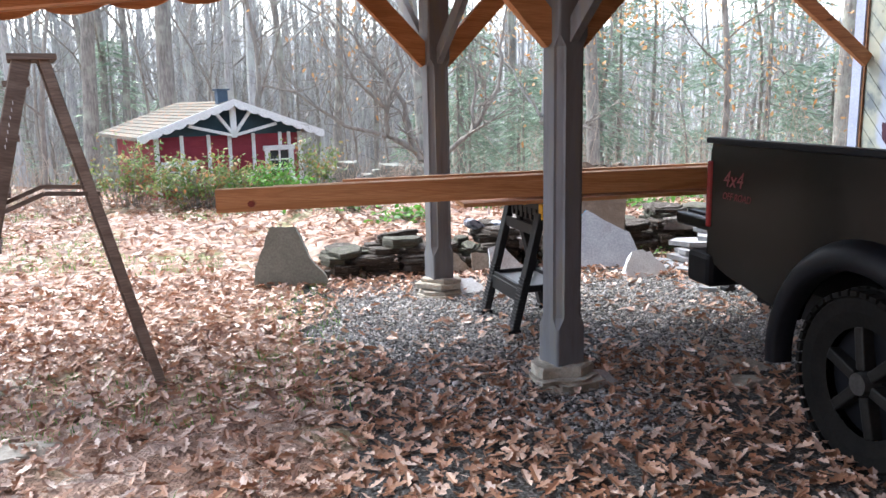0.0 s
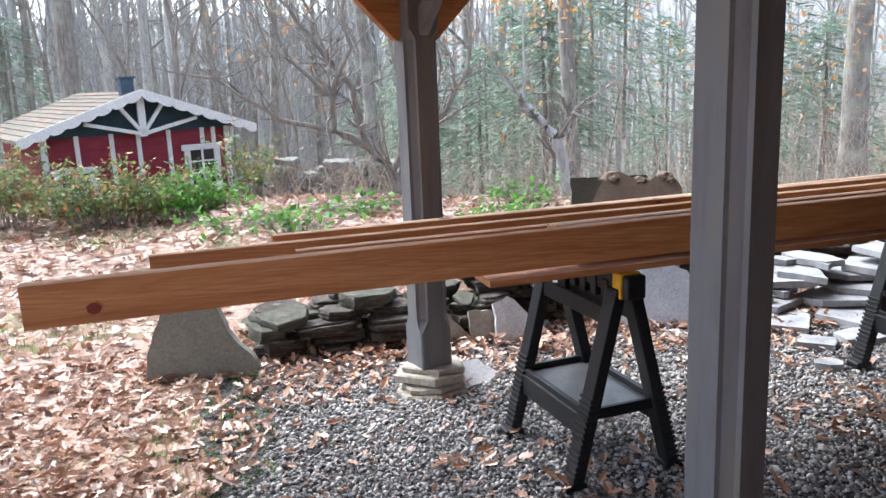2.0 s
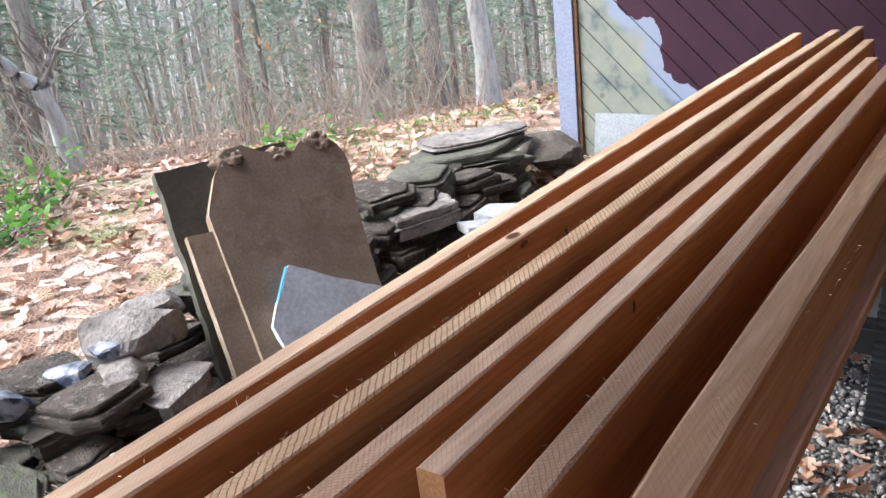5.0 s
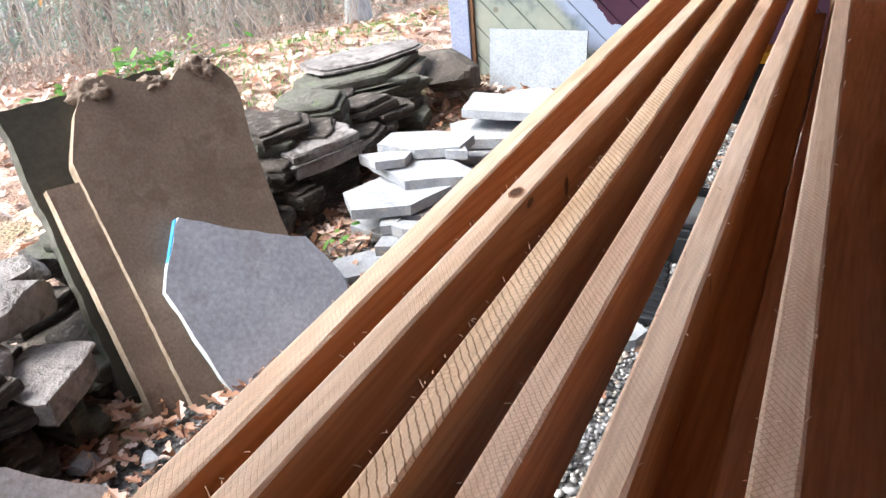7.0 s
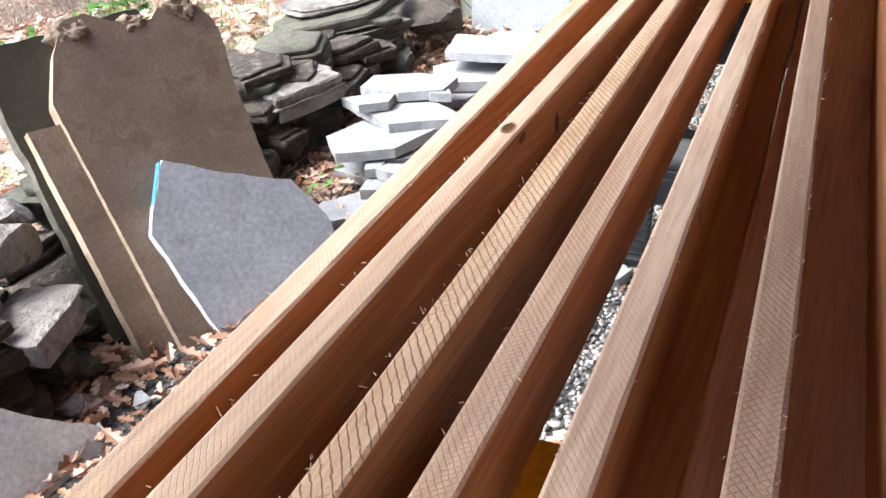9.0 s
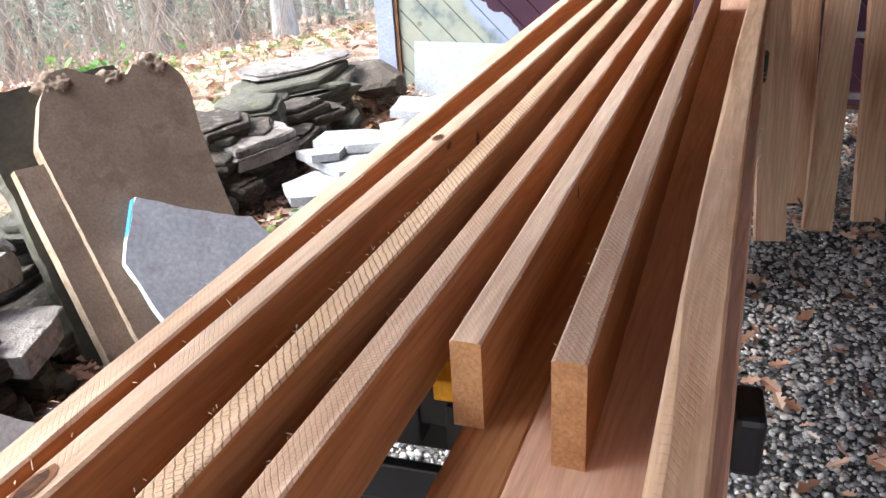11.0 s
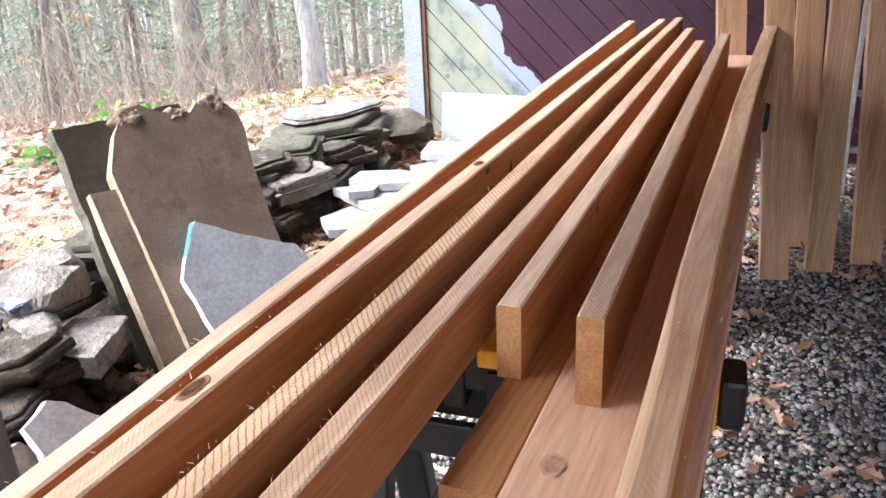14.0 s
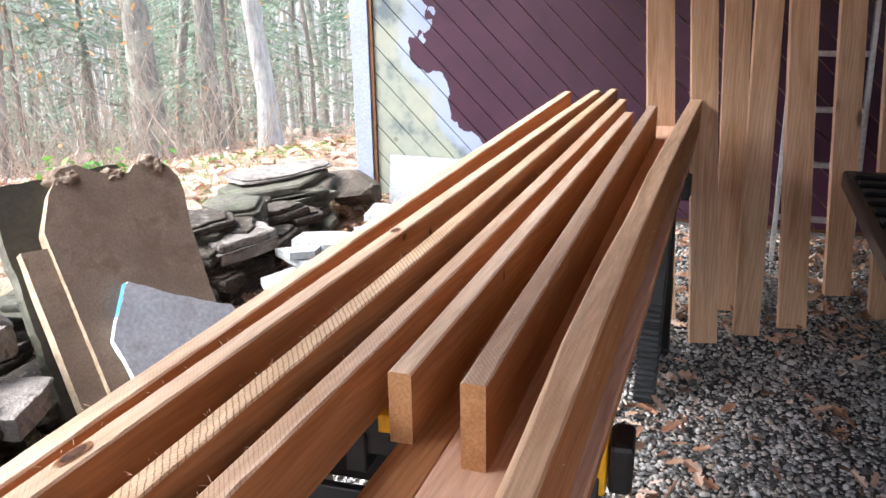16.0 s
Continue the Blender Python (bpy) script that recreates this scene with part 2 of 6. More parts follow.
m_white = mat("white_house_paint", speckled((0.7, 0.71, 0.72), (0.8, 0.8, 0.8), 5, 0.2, 0.003), 0.6)
m_redwall = mat("red_house_paint", speckled((0.2, 0.018, 0.035), (0.27, 0.03, 0.05), 4, 0.2, 0.004), 0.7)
m_teal = mat("dark_teal_paint", speckled((0.02, 0.05, 0.075), (0.035, 0.075, 0.105), 4, 0.2, 0.003), 0.7)
m_shingle = mat("mossy_shingles", speckled((0.13, 0.13, 0.105), (0.22, 0.2, 0.165), 3, 0.6, 0.02, c3=(0.4, 0.18, 0.085), fine=20), 0.95)
m_chimney = mat("blue_grey_chimney", speckled((0.04, 0.07, 0.11), (0.06, 0.1, 0.15), 6, 0.3, 0.004), 0.6)


def siding_paint(nt, b):
    """Diagonal planks: bare knotty pine at the corner, pale primer, purple top coat further in."""
    geo = nt.nodes.new("ShaderNodeNewGeometry")
    sep = nt.nodes.new("ShaderNodeSeparateXYZ")
    nt.links.new(geo.outputs["Position"], sep.inputs[0])
    y, z = sep.outputs["Y"], sep.outputs["Z"]
    pos = geo.outputs["Position"]
    n1 = noise_tex(nt, pos, 2.2, 3, 0.5)
    n2 = noise_tex(nt, pos, 9, 4, 0.6)
    wob = val(nt, "ADD", val(nt, "MULTIPLY", val(nt, "SUBTRACT", n1, 0.5), 0.7), val(nt, "MULTIPLY", val(nt, "SUBTRACT", n2, 0.5), 0.12))
    edge = val(nt, "ADD", y, wob)
    low = val(nt, "MULTIPLY", val(nt, "MAXIMUM", val(nt, "SUBTRACT", 1.05, z), 0.0), 0.62)
    edge = val(nt, "ADD", edge, low)
    purple = val(nt, "LESS_THAN", edge, 6.78)
    pr = nt.nodes.new("ShaderNodeMapRange")
    pr.inputs["From Min"].default_value, pr.inputs["From Max"].default_value = 6.86, 6.95
    pr.inputs["To Min"].default_value, pr.inputs["To Max"].default_value = 1.0, 0.0
    nt.links.new(edge, pr.inputs["Value"])
    bare = ramp(nt, noise_tex(nt, pos, 3.2, 4), [(0.36, (0.1, 0.125, 0.14)), (0.47, (0.25, 0.275, 0.235)), (0.7, (0.34, 0.34, 0.27))])
    vo = nd(nt, "ShaderNodeTexVoronoi", Scale=5.0)
    nt.links.new(pos, vo.inputs["Vector"])
    kn = ramp(nt, vo.outputs["Distance"], [(0.07, (1, 1, 1)), (0.12, (0, 0, 0))])
    bare = mixc(nt, bare, (0.14, 0.12, 0.09), val(nt, "MULTIPLY", kn, 0.8))
    col = mixc(nt, bare, (0.28, 0.33, 0.45), val(nt, "MULTIPLY", pr.outputs[0], 0.9))
    pcol = ramp(nt, noise_tex(nt, pos, 5, 5), [(0.3, (0.03, 0.008, 0.02)), (0.7, (0.05, 0.014, 0.033))])
    col = mixc(nt, col, pcol, purple)
    nt.links.new(col, b.inputs["Base Color"])
    bump(nt, b, noise_tex(nt, pos, 30, 4), 0.2, 0.003)


m_siding = mat("painted_diagonal_siding", siding_paint, 0.5)


def ground_look(nt, b):
    geo = nt.nodes.new("ShaderNodeNewGeometry")
    pos = geo.outputs["Position"]
    sep = nt.nodes.new("ShaderNodeSeparateXYZ")
    nt.links.new(pos, sep.inputs[0])
    x, y = sep.outputs["X"], sep.outputs["Y"]
    wob = val(nt, "MULTIPLY", val(nt, "SUBTRACT", noise_tex(nt, pos, 1.1, 4), 0.5), 1.6)
    xin = val(nt, "GREATER_THAN", val(nt, "ADD", x, wob), 0.35)
    yin = val(nt, "LESS_THAN", val(nt, "ADD", y, val(nt, "MULTIPLY", wob, 0.3)), 6.75)
    gravel = val(nt, "MULTIPLY", xin, yin)
    vo = nd(nt, "ShaderNodeTexVoronoi", Scale=55.0)
    nt.links.new(pos, vo.inputs["Vector"])
    gcol = ramp(nt, noise_tex(nt, pos, 70, 2), [(0.3, (0.06, 0.06, 0.06)), (0.5, (0.13, 0.13, 0.13)), (0.7, (0.22, 0.22, 0.22))])
    gcol = mixc(nt, gcol, ramp(nt, vo.outputs["Distance"], [(0.2, (1, 1, 1)), (0.65, (0.3, 0.28, 0.26))]), 0.8, "MULTIPLY")
    v2 = nd(nt, "ShaderNodeTexVoronoi", Scale=9.0)
    nt.links.new(pos, v2.inputs["Vector"])
    lcol = ramp(nt, v2.outputs["Color"], [(0.1, (0.12, 0.07, 0.05)), (0.4, (0.28, 0.18, 0.13)), (0.65, (0.42, 0.3, 0.24)), (0.9, (0.54, 0.44, 0.38))])
    lcol = mixc(nt, lcol, (0.13, 0.2, 0.06), val(nt, "MULTIPLY", ramp(nt, noise_tex(nt, pos, 0.8, 4), [(0.55, (0, 0, 0)), (0.68, (1, 1, 1))]), 0.6))
    nt.links.new(mixc(nt, lcol, gcol, gravel), b.inputs["Base Color"])
    bump(nt, b, val(nt, "ADD", vo.outputs["Distance"], noise_tex(nt, pos, 25, 4)), 0.8, 0.02)


m_ground = mat("leafy_ground_and_gravel", ground_look, 0.95)


def island_colours(stops, rough_noise=30.0, jitter=0.25, thin=0.0):
    def f(nt, b):
        geo = nt.nodes.new("ShaderNodeNewGeometry")
        col = ramp(nt, geo.outputs["Random Per Island"], stops)
        n = noise_tex(nt, geo.outputs["Position"], rough_noise, 3)
        col = mixc(nt, col, ramp(nt, n, [(0.3, (0.7, 0.68, 0.66)), (0.7, (1.15, 1.15, 1.15))]), jitter * 2, "MULTIPLY")
        nt.links.new(col, b.inputs["Base Color"])
        bump(nt, b, n, 0.2, 0.003)
        if thin:
            tr = nt.nodes.new("ShaderNodeBsdfTranslucent")
            mx = nt.nodes.new("ShaderNodeMixShader")
            mx.inputs[0].default_value = thin
            nt.links.new(col, tr.inputs["Color"])
            nt.links.new(b.outputs[0], mx.inputs[1])
            nt.links.new(tr.outputs[0], mx.inputs[2])
            nt.links.new(mx.outputs[0], nt.nodes["Material Output"].inputs["Surface"])
    return f


m_leaf = mat("dry_oak_leaves", island_colours([(0.0, (0.13, 0.058, 0.034)), (0.25, (0.28, 0.135, 0.075)), (0.5, (0.42, 0.22, 0.13)), (0.78, (0.53, 0.345, 0.245)), (1.0, (0.67, 0.54, 0.465))], thin=0.15), 0.4, 0.0, 0.8)
m_pebble = mat("river_pebbles", island_colours([(0.0, (0.1, 0.1, 0.105)), (0.3, (0.23, 0.23, 0.235)), (0.55, (0.34, 0.335, 0.325)), (0.8, (0.45, 0.45, 0.45)), (0.93, (0.36, 0.29, 0.23)), (1.0, (0.62, 0.62, 0.6))], 120), 0.55)
m_green = mat("green_leaves", island_colours([(0.0, (0.055, 0.16, 0.025)), (0.5, (0.11, 0.29, 0.045)), (1.0, (0.2, 0.42, 0.08))], thin=0.4), 0.5)
m_bush = mat("shrub_leaves", island_colours([(0.0, (0.08, 0.16, 0.04)), (0.5, (0.18, 0.26, 0.08)), (0.75, (0.34, 0.36, 0.14)), (0.9, (0.35, 0.14, 0.07)), (1.0, (0.4, 0.25, 0.1))], thin=0.4), 0.55)
m_hemlock = mat("hemlock_needles", island_colours([(0.0, (0.15, 0.22, 0.16)), (0.5, (0.24, 0.33, 0.25)), (1.0, (0.37, 0.46, 0.37))], 3, thin=0.5), 0.6)
m_beech = mat("tan_beech_leaves", island_colours([(0.0, (0.4, 0.2, 0.07)), (0.5, (0.5, 0.28, 0.12)), (1.0, (0.6, 0.4, 0.22))], thin=0.4), 0.6)


def bark_look(c1, c2, c3):
    def f(nt, b):
        v = coords(nt, (1, 1, 0.22))
        n = noise_tex(nt, v, 22, 5, 0.65)
        p = noise_tex(nt, coords(nt), 2.2, 4)
        col = ramp(nt, n, [(0.32, c1), (0.65, c2)])
        col = mixc(nt, col, c3, ramp(nt, p, [(0.5, (0, 0, 0)), (0.68, (1, 1, 1))]))
        nt.links.new(col, b.inputs["Base Color"])
        bump(nt, b, n, 0.8, 0.02)
    return f


m_bark = mat("grey_bark", bark_look((0.125, 0.117, 0.105), (0.3, 0.285, 0.26), (0.33, 0.345, 0.29)), 0.95)
# pale-barked trees; on the far trunks the paleness paints in haze
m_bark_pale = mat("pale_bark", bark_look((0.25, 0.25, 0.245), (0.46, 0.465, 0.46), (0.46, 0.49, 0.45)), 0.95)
m_twig = mat("twigs", bark_look((0.145, 0.128, 0.112), (0.285, 0.26, 0.232), (0.3, 0.285, 0.255)), 0.95)
m_brush = mat("dry_brush", bark_look((0.28, 0.22, 0.17), (0.48, 0.395, 0.325), (0.5, 0.44, 0.38)), 0.95)


# ---- mesh helpers ----
def mesh_ob(name, bm, material, smooth=False):
    me = bpy.data.meshes.new(name)
    bm.normal_update()
    bm.to_mesh(me)
    bm.free()
    for m in material if isinstance(material, (list, tuple)) else [material]:
        me.materials.append(m)
    if smooth:
        me.shade_smooth()
    return new(name, me)


def part(name, bm, material, parent, label="", smooth=False):
    ob = mesh_ob(name, bm, material, smooth)
    ob.parent = parent
    if label:
        tagged(ob, label)
    return ob


def thing(name, label, category, m=None, group="", kind=""):
    e = new(name)
    e.empty_display_size = 0.1
    if m is not None:
        e.matrix_world = m
    return tagged(e, label, category, group, kind)


def box(bm, x0, x1, y0, y1, z0, z1, bevel=0.0, m=None):
    r = bmesh.ops.create_cube(bm, size=1.0)
    vs = r["verts"]
    bmesh.ops.scale(bm, vec=(x1 - x0, y1 - y0, z1 - z0), verts=vs)
    bmesh.ops.translate(bm, vec=((x0 + x1) / 2, (y0 + y1) / 2, (z0 + z1) / 2), verts=vs)
    if bevel:
        es = list({e for v in vs for e in v.link_edges})
        r2 = bmesh.ops.bevel(bm, geom=es, offset=bevel, segments=2, affect="EDGES", profile=0.5)
        vs = list({v for f in r2["faces"] for v in f.verts} | {v for v in vs if v.is_valid})
    if m is not None:
        bmesh.ops.transform(bm, matrix=m, verts=vs)
    return vs


def beam(bm, p, q, w, d, bevel=0.0, up=(0, 0, 1)):
    """A bar of section w x d from p to q."""
    p, q = Vector(p), Vector(q)
    z = (q - p).normalized()
    x = Vector(up).cross(z)
    x = x.normalized() if x.length > 1e-4 else Vector((1, 0, 0))
    y = z.cross(x)
    m = Matrix((x, y, z)).transposed().to_4x4()
    m.translation = p
    return box(bm, -w / 2, w / 2, -d / 2, d / 2, 0, (q - p).length, bevel, m)


def prism(bm, pts, thick, m=None, jag=0.0, seed=0, step=0.05, mats=(0, 0, 0)):
    """A slab: an outline in the local xz plane, thick along +y, with a ragged edge."""
    rnd = random.Random(seed)
    out = []
    for (ax, az), (bx, bz) in zip(pts, pts[1:] + pts[:1]):
        n = max(1, int(math.hypot(bx - ax, bz - az) / step)) if jag else 1
        for i in range(n):
            t = i / n
            out.append((ax + (bx - ax) * t + rnd.uniform(-jag, jag), az + (bz - az) * t + rnd.uniform(-jag, jag)))
    f = [bm.verts.new((x, 0, z)) for x, z in out]
    b = [bm.verts.new((x + rnd.uniform(-jag, jag) * 0.6, thick, z + rnd.uniform(-jag, jag) * 0.6)) for x, z in out]
    ff = bm.faces.new(f)
    ff.material_index = mats[0]
    bf = bm.faces.new(list(reversed(b)))
    bf.material_index = mats[1]
    n = len(f)
    for i in range(n):
        q = bm.faces.new((f[i], b[i], b[(i + 1) % n], f[(i + 1) % n]))
        q.material_index = mats[2]
    if m is not None:
        bmesh.ops.transform(bm, matrix=m, verts=f + b)
    bmesh.ops.recalc_face_normals(bm, faces=bm.faces[:])
    return bm


def stone(seed, sx, sy, sz, sharp=0.45, rough=0.16, sub=3, cuts=9):
    """A worn block of stone with some split faces, its base at z = 0."""
    bm = bmesh.new()
    rs = random.Random(int(seed * 100))
    planes = [(Vector((rs.gauss(0, 1), rs.gauss(0, 1), rs.gauss(0, 1.0))).normalized(), rs.uniform(0.68, 1.0)) for _ in range(cuts)]
    bmesh.ops.create_icosphere(bm, subdivisions=sub, radius=1.0)
    off = Vector((seed * 3.7, seed * 1.3, seed * 7.1))
    for v in bm.verts:
        p = v.co.copy()
        q = Vector([math.copysign(abs(c) ** sharp, c) for c in p])
        n = noise.noise(p * 1.3 + off) * rough * 1.6 + noise.noise(p * 3.6 + off) * rough * 0.7
        q *= 1 + n
        for pn, pd in planes:
            over = q.dot(pn) - pd
            if over > 0:
                q -= pn * over * 0.97
        v.co = Vector((q.x * sx / 2, q.y * sy / 2, (q.z + 0.9) * sz / 2))
    return bm


def ledge_stone(seed, layers=4):
    """A split, layered block of stone, 1 by 1 by 1, its base at z = 0."""
    rs = random.Random(seed)
    k = rs.randint(6, 8)
    angles = sorted((i + rs.uniform(-0.35, 0.35)) * 6.2832 / k for i in range(k))
    corner = []
    for a in angles:
        c, s = math.cos(a), math.sin(a)
        r = rs.uniform(0.84, 1.0) / max(abs(c), abs(s)) ** 0.75
        corner.append((0.5 * r * c, 0.5 * r * s))
    outline = []
    for (ax, ay), (bx, by) in zip(corner, corner[1:] + corner[:1]):
        for i in range(3):
            t = i / 3
            outline.append((ax + (bx - ax) * t + rs.uniform(-0.02, 0.02), ay + (by - ay) * t + rs.uniform(-0.02, 0.02)))
    cuts = [0.0] + sorted(rs.uniform(0.12, 0.9) for _ in range(layers - 1)) + [1.0]
    bm = bmesh.new()
    rings = []
    tilt = (rs.uniform(-0.16, 0.16), rs.uniform(-0.16, 0.16))
    for j, (z0, z1) in enumerate(zip(cuts, cuts[1:])):
        s = rs.uniform(0.86, 1.02) - (0.1 if j in (0, layers - 1) else 0.0)
        dx, dy = rs.uniform(-0.05, 0.05), rs.uniform(-0.05, 0.05)
        for z, f in ((z0, 0.97), (z0 + (z1 - z0) * 0.2, 1.0), (z1 - (z1 - z0) * 0.2, 1.0), (z1, 0.95)):
            ring = []
            for i, (x, y) in enumerate(outline):
                q = s * f * (1 + 0.05 * noise.noise(Vector((x * 5 + seed, y * 5, z * 4))))
                ring.append(bm.verts.new((x * q + dx, y * q + dy, z + x * tilt[0] + y * tilt[1] + 0.05 * noise.noise(Vector((x * 4, y * 4, seed + j))))))
            rings.append(ring)
    n = len(outline)
    for a, b in zip(rings, rings[1:]):
        for i in range(n):
            bm.faces.new((a[i], a[(i + 1) % n], b[(i + 1) % n], b[i]))
    for ring, up in ((rings[0], -1), (rings[-1], 1)):
        c = Vector((0, 0, 0))
        for v in ring:
            c += v.co / n
        mid = bm.verts.new(c + Vector((0, 0, 0.04 * up)))
        inner = [bm.verts.new(v.co.lerp(c, 0.45) + Vector((0, 0, rs.uniform(-0.02, 0.06)))) for v in ring]
        for i in range(n):
            bm.faces.new((ring[i], ring[(i + 1) % n], inner[(i + 1) % n], inner[i]))
            bm.faces.new((inner[i], inner[(i + 1) % n], mid))
    bmesh.ops.recalc_face_normals(bm, faces=bm.faces[:])
    return bm


def tube(V, F, pts, radii, n=6):
    """Adds a tapering tube along pts to the lists V and F."""
    base = len(V)
    k = len(pts)
    for i, (p, r) in enumerate(zip(pts, radii)):
        d = (pts[min(i + 1, k - 1)] - pts[max(i - 1, 0)]).normalized()
        a = d.orthogonal().normalized()
        b = d.cross(a)
        for j in range(n):
            t = 2 * math.pi * j / n
            V.append(p + (a * math.cos(t) + b * math.sin(t)) * r)
    for i in range(k - 1):
        for j in range(n):
            F.append((base + i * n + j, base + i * n + (j + 1) % n, base + (i + 1) * n + (j + 1) % n, base + (i + 1) * n + j))


def data_mesh(name, V, F, material, smooth=True):
    me = bpy.data.meshes.new(name)
    me.from_pydata([tuple(v) for v in V] if not isinstance(V, np.ndarray) else V.tolist(), [], F if not isinstance(F, np.ndarray) else F.tolist())
    me.materials.append(material)
    if smooth:
        me.shade_smooth()
    return me


def scatter(name, proto_v, proto_f, places, material, smooth=False):
    """One mesh of many copies of a small shape; places: rows of x, y, z, rx, ry, rz, sx, sy, sz."""
    P = np.asarray(places, dtype=float)
    pv = np.asarray(proto_v, dtype=float)
    pf = np.asarray(proto_f, dtype=int)
    n, k = len(P), len(pv)
    cx, cy, cz = np.cos(P[:, 3]), np.cos(P[:, 4]), np.cos(P[:, 5])
    sx, sy, sz = np.sin(P[:, 3]), np.sin(P[:, 4]), np.sin(P[:, 5])
    R = np.empty((n, 3, 3))
    R[:, 0, 0], R[:, 0, 1], R[:, 0, 2] = cz * cy, cz * sy * sx - sz * cx, cz * sy * cx + sz * sx
    R[:, 1, 0], R[:, 1, 1], R[:, 1, 2] = sz * cy, sz * sy * sx + cz * cx, sz * sy * cx - cz * sx
    R[:, 2, 0], R[:, 2, 1], R[:, 2, 2] = -sy, cy * sx, cy * cx
    pts = np.einsum("nij,nkj->nki", R, pv[None] * P[:, None, 6:9]) + P[:, None, 0:3]
    faces = (pf[None] + (np.arange(n) * k)[:, None, None]).reshape(-1, pf.shape[1])
    me = data_mesh(name, pts.reshape(-1, 3), faces, material, smooth)
    return new(name, me)


def smooth01(a, b, v):
    t = min(1, max(0, (v - a) / (b - a)))
    return t * t * (3 - 2 * t)


def ground_z(x, y):
    """Level under the roof, a low bank behind the stone wall, falling away in the far woods."""
    bank = 0.2 * smooth01(6.9, 7.8, y) * smooth01(0.0, 0.7, x)
    bank += 0.03 * noise.noise(Vector((x * 0.5, y * 0.5, 0))) * smooth01(6.5, 9, y)
    over = max(0.0, 0.6 * x + 0.8 * y - 10.0)
    return bank - min(24.0, 0.17 * over * smooth01(0, 2.5, over))


# ---- ground ----
def grid_lines(lo, hi, fine_lo, fine_hi, fine, coarse):
    a = list(np.arange(fine_lo, fine_hi, fine))
    s = coarse
    v = fine_hi
    while v < hi:
        a.append(v)
        v += s
        s *= 1.4
    a.append(hi)
    s = coarse
    v = fine_lo - s
    while v > lo:
        a.insert(0, v)
        s *= 1.4
        v -= s
    a.insert(0, lo)
    return a


gx, gy = grid_lines(-900, 900, -8, 12, 0.25, 0.6), grid_lines(-900, 900, -3, 18, 0.25, 0.6)
GV = [(x, y, ground_z(x, y) + 0.008 * noise.noise(Vector((x * 2, y * 2, 3)))) for y in gy for x in gx]
GF = [(j * len(gx) + i, j * len(gx) + i + 1, (j + 1) * len(gx) + i + 1, (j + 1) * len(gx) + i) for j in range(len(gy) - 1) for i in range(len(gx) - 1)]
ground = new("ground", data_mesh("ground", GV, GF, m_ground))
tagged(ground, "leaf-covered ground with a patch of grey gravel", "ground", kind="structure")


# ---- barn wall with diagonal siding ----
WX, WY0, WY1, WZ = 6.09, -4.0, 7.2, 3.2
wall_east = thing("wall_east", "barn wall with diagonal plank siding, half painted purple", "wall", kind="structure")
bm = bmesh.new()
box(bm, WX + 0.025, WX + 0.15, WY0, WY1 + 0.1, -0.1, WZ)
part("backing", bm, m_trim_edge, wall_east)
bm = bmesh.new()
box(bm, WX - 0.035, WX + 0.02, 7.225, 7.36, 0.02, WZ, 0.004)
part("corner_board", bm, m_trim, wall_east, "pale blue painted corner board")
bm = bmesh.new()
box(bm, WX - 0.02, WX + 0.02, 7.198, 7.222, 0.02, WZ)
part("corner_strip", bm, m_trim_edge, wall_east, "bare brown wooden strip")
bm = bmesh.new()
box(bm, WX + 0.02, WX + 0.15, 7.3, 7.36, 0.0, WZ)
part("side_return", bm, m_trim, wall_east)


def clip_poly(poly, axis, lim, keep_less):
    out = []
    for i, p in enumerate(poly):
        q = poly[(i + 1) % len(poly)]
        a = (p[axis] <= lim) if keep_less else (p[axis] >= lim)
        b = (q[axis] <= lim) if keep_less else (q[axis] >= lim)
        if a:
            out.append(p)
        if a != b:
            t = (lim - p[axis]) / (q[axis] - p[axis])
            out.append((p[0] + (q[0] - p[0]) * t, p[1] + (q[1] - p[1]) * t))
    return out


SW = 0.135


def siding_planks():
    """Planks that fall towards -y at 45 degrees, cut to the wall, with a few butt joints."""
    rnd = random.Random(5)
    s2 = math.sqrt(0.5)
    for k in range(int((WY1 - 0.1 + WZ) / SW / math.sqrt(2)) + 40):
        # plank: points with y - z between c - w and c
        c = WY1 - k * SW * math.sqrt(2)
        g = 0.005
        w = SW * math.sqrt(2)
        cuts = [-0.05, rnd.uniform(0.5, 1.4), rnd.uniform(1.8, 2.6), WZ]
        for z0, z1 in zip(cuts, cuts[1:]):
            poly = [(c - w + g + z0, z0), (c - g + z0, z0), (c - g + z1, z1), (c - w + g + z1, z1)]
            for ax, lim, less in ((0, 7.196, True), (0, WY0, False), (1, 0.03, False), (1, WZ, True)):
                poly = clip_poly(poly, ax, lim, less) if len(poly) > 2 else poly
            if len(poly) < 3:
                continue
            bmp = bmesh.new()
            f = [bmp.verts.new((WX, y, z)) for y, z in poly]
            b = [bmp.verts.new((WX + 0.022, y, z)) for y, z in poly]
            bmp.faces.new(f)
            for i in range(len(f)):
                j = (i + 1) % len(f)
                bmp.faces.new((f[i], b[i], b[j], f[j]))
            bmesh.ops.recalc_face_normals(bmp, faces=bmp.faces[:])
            if bmp.faces[0].normal.x > 0:
                bmesh.ops.reverse_faces(bmp, faces=bmp.faces[:])
            part("plank", bmp, m_siding, wall_east)


# ---- carport roof, beams and posts ----
def roof_z(x):
    return 2.34 + 0.085 * (x - 0.68)


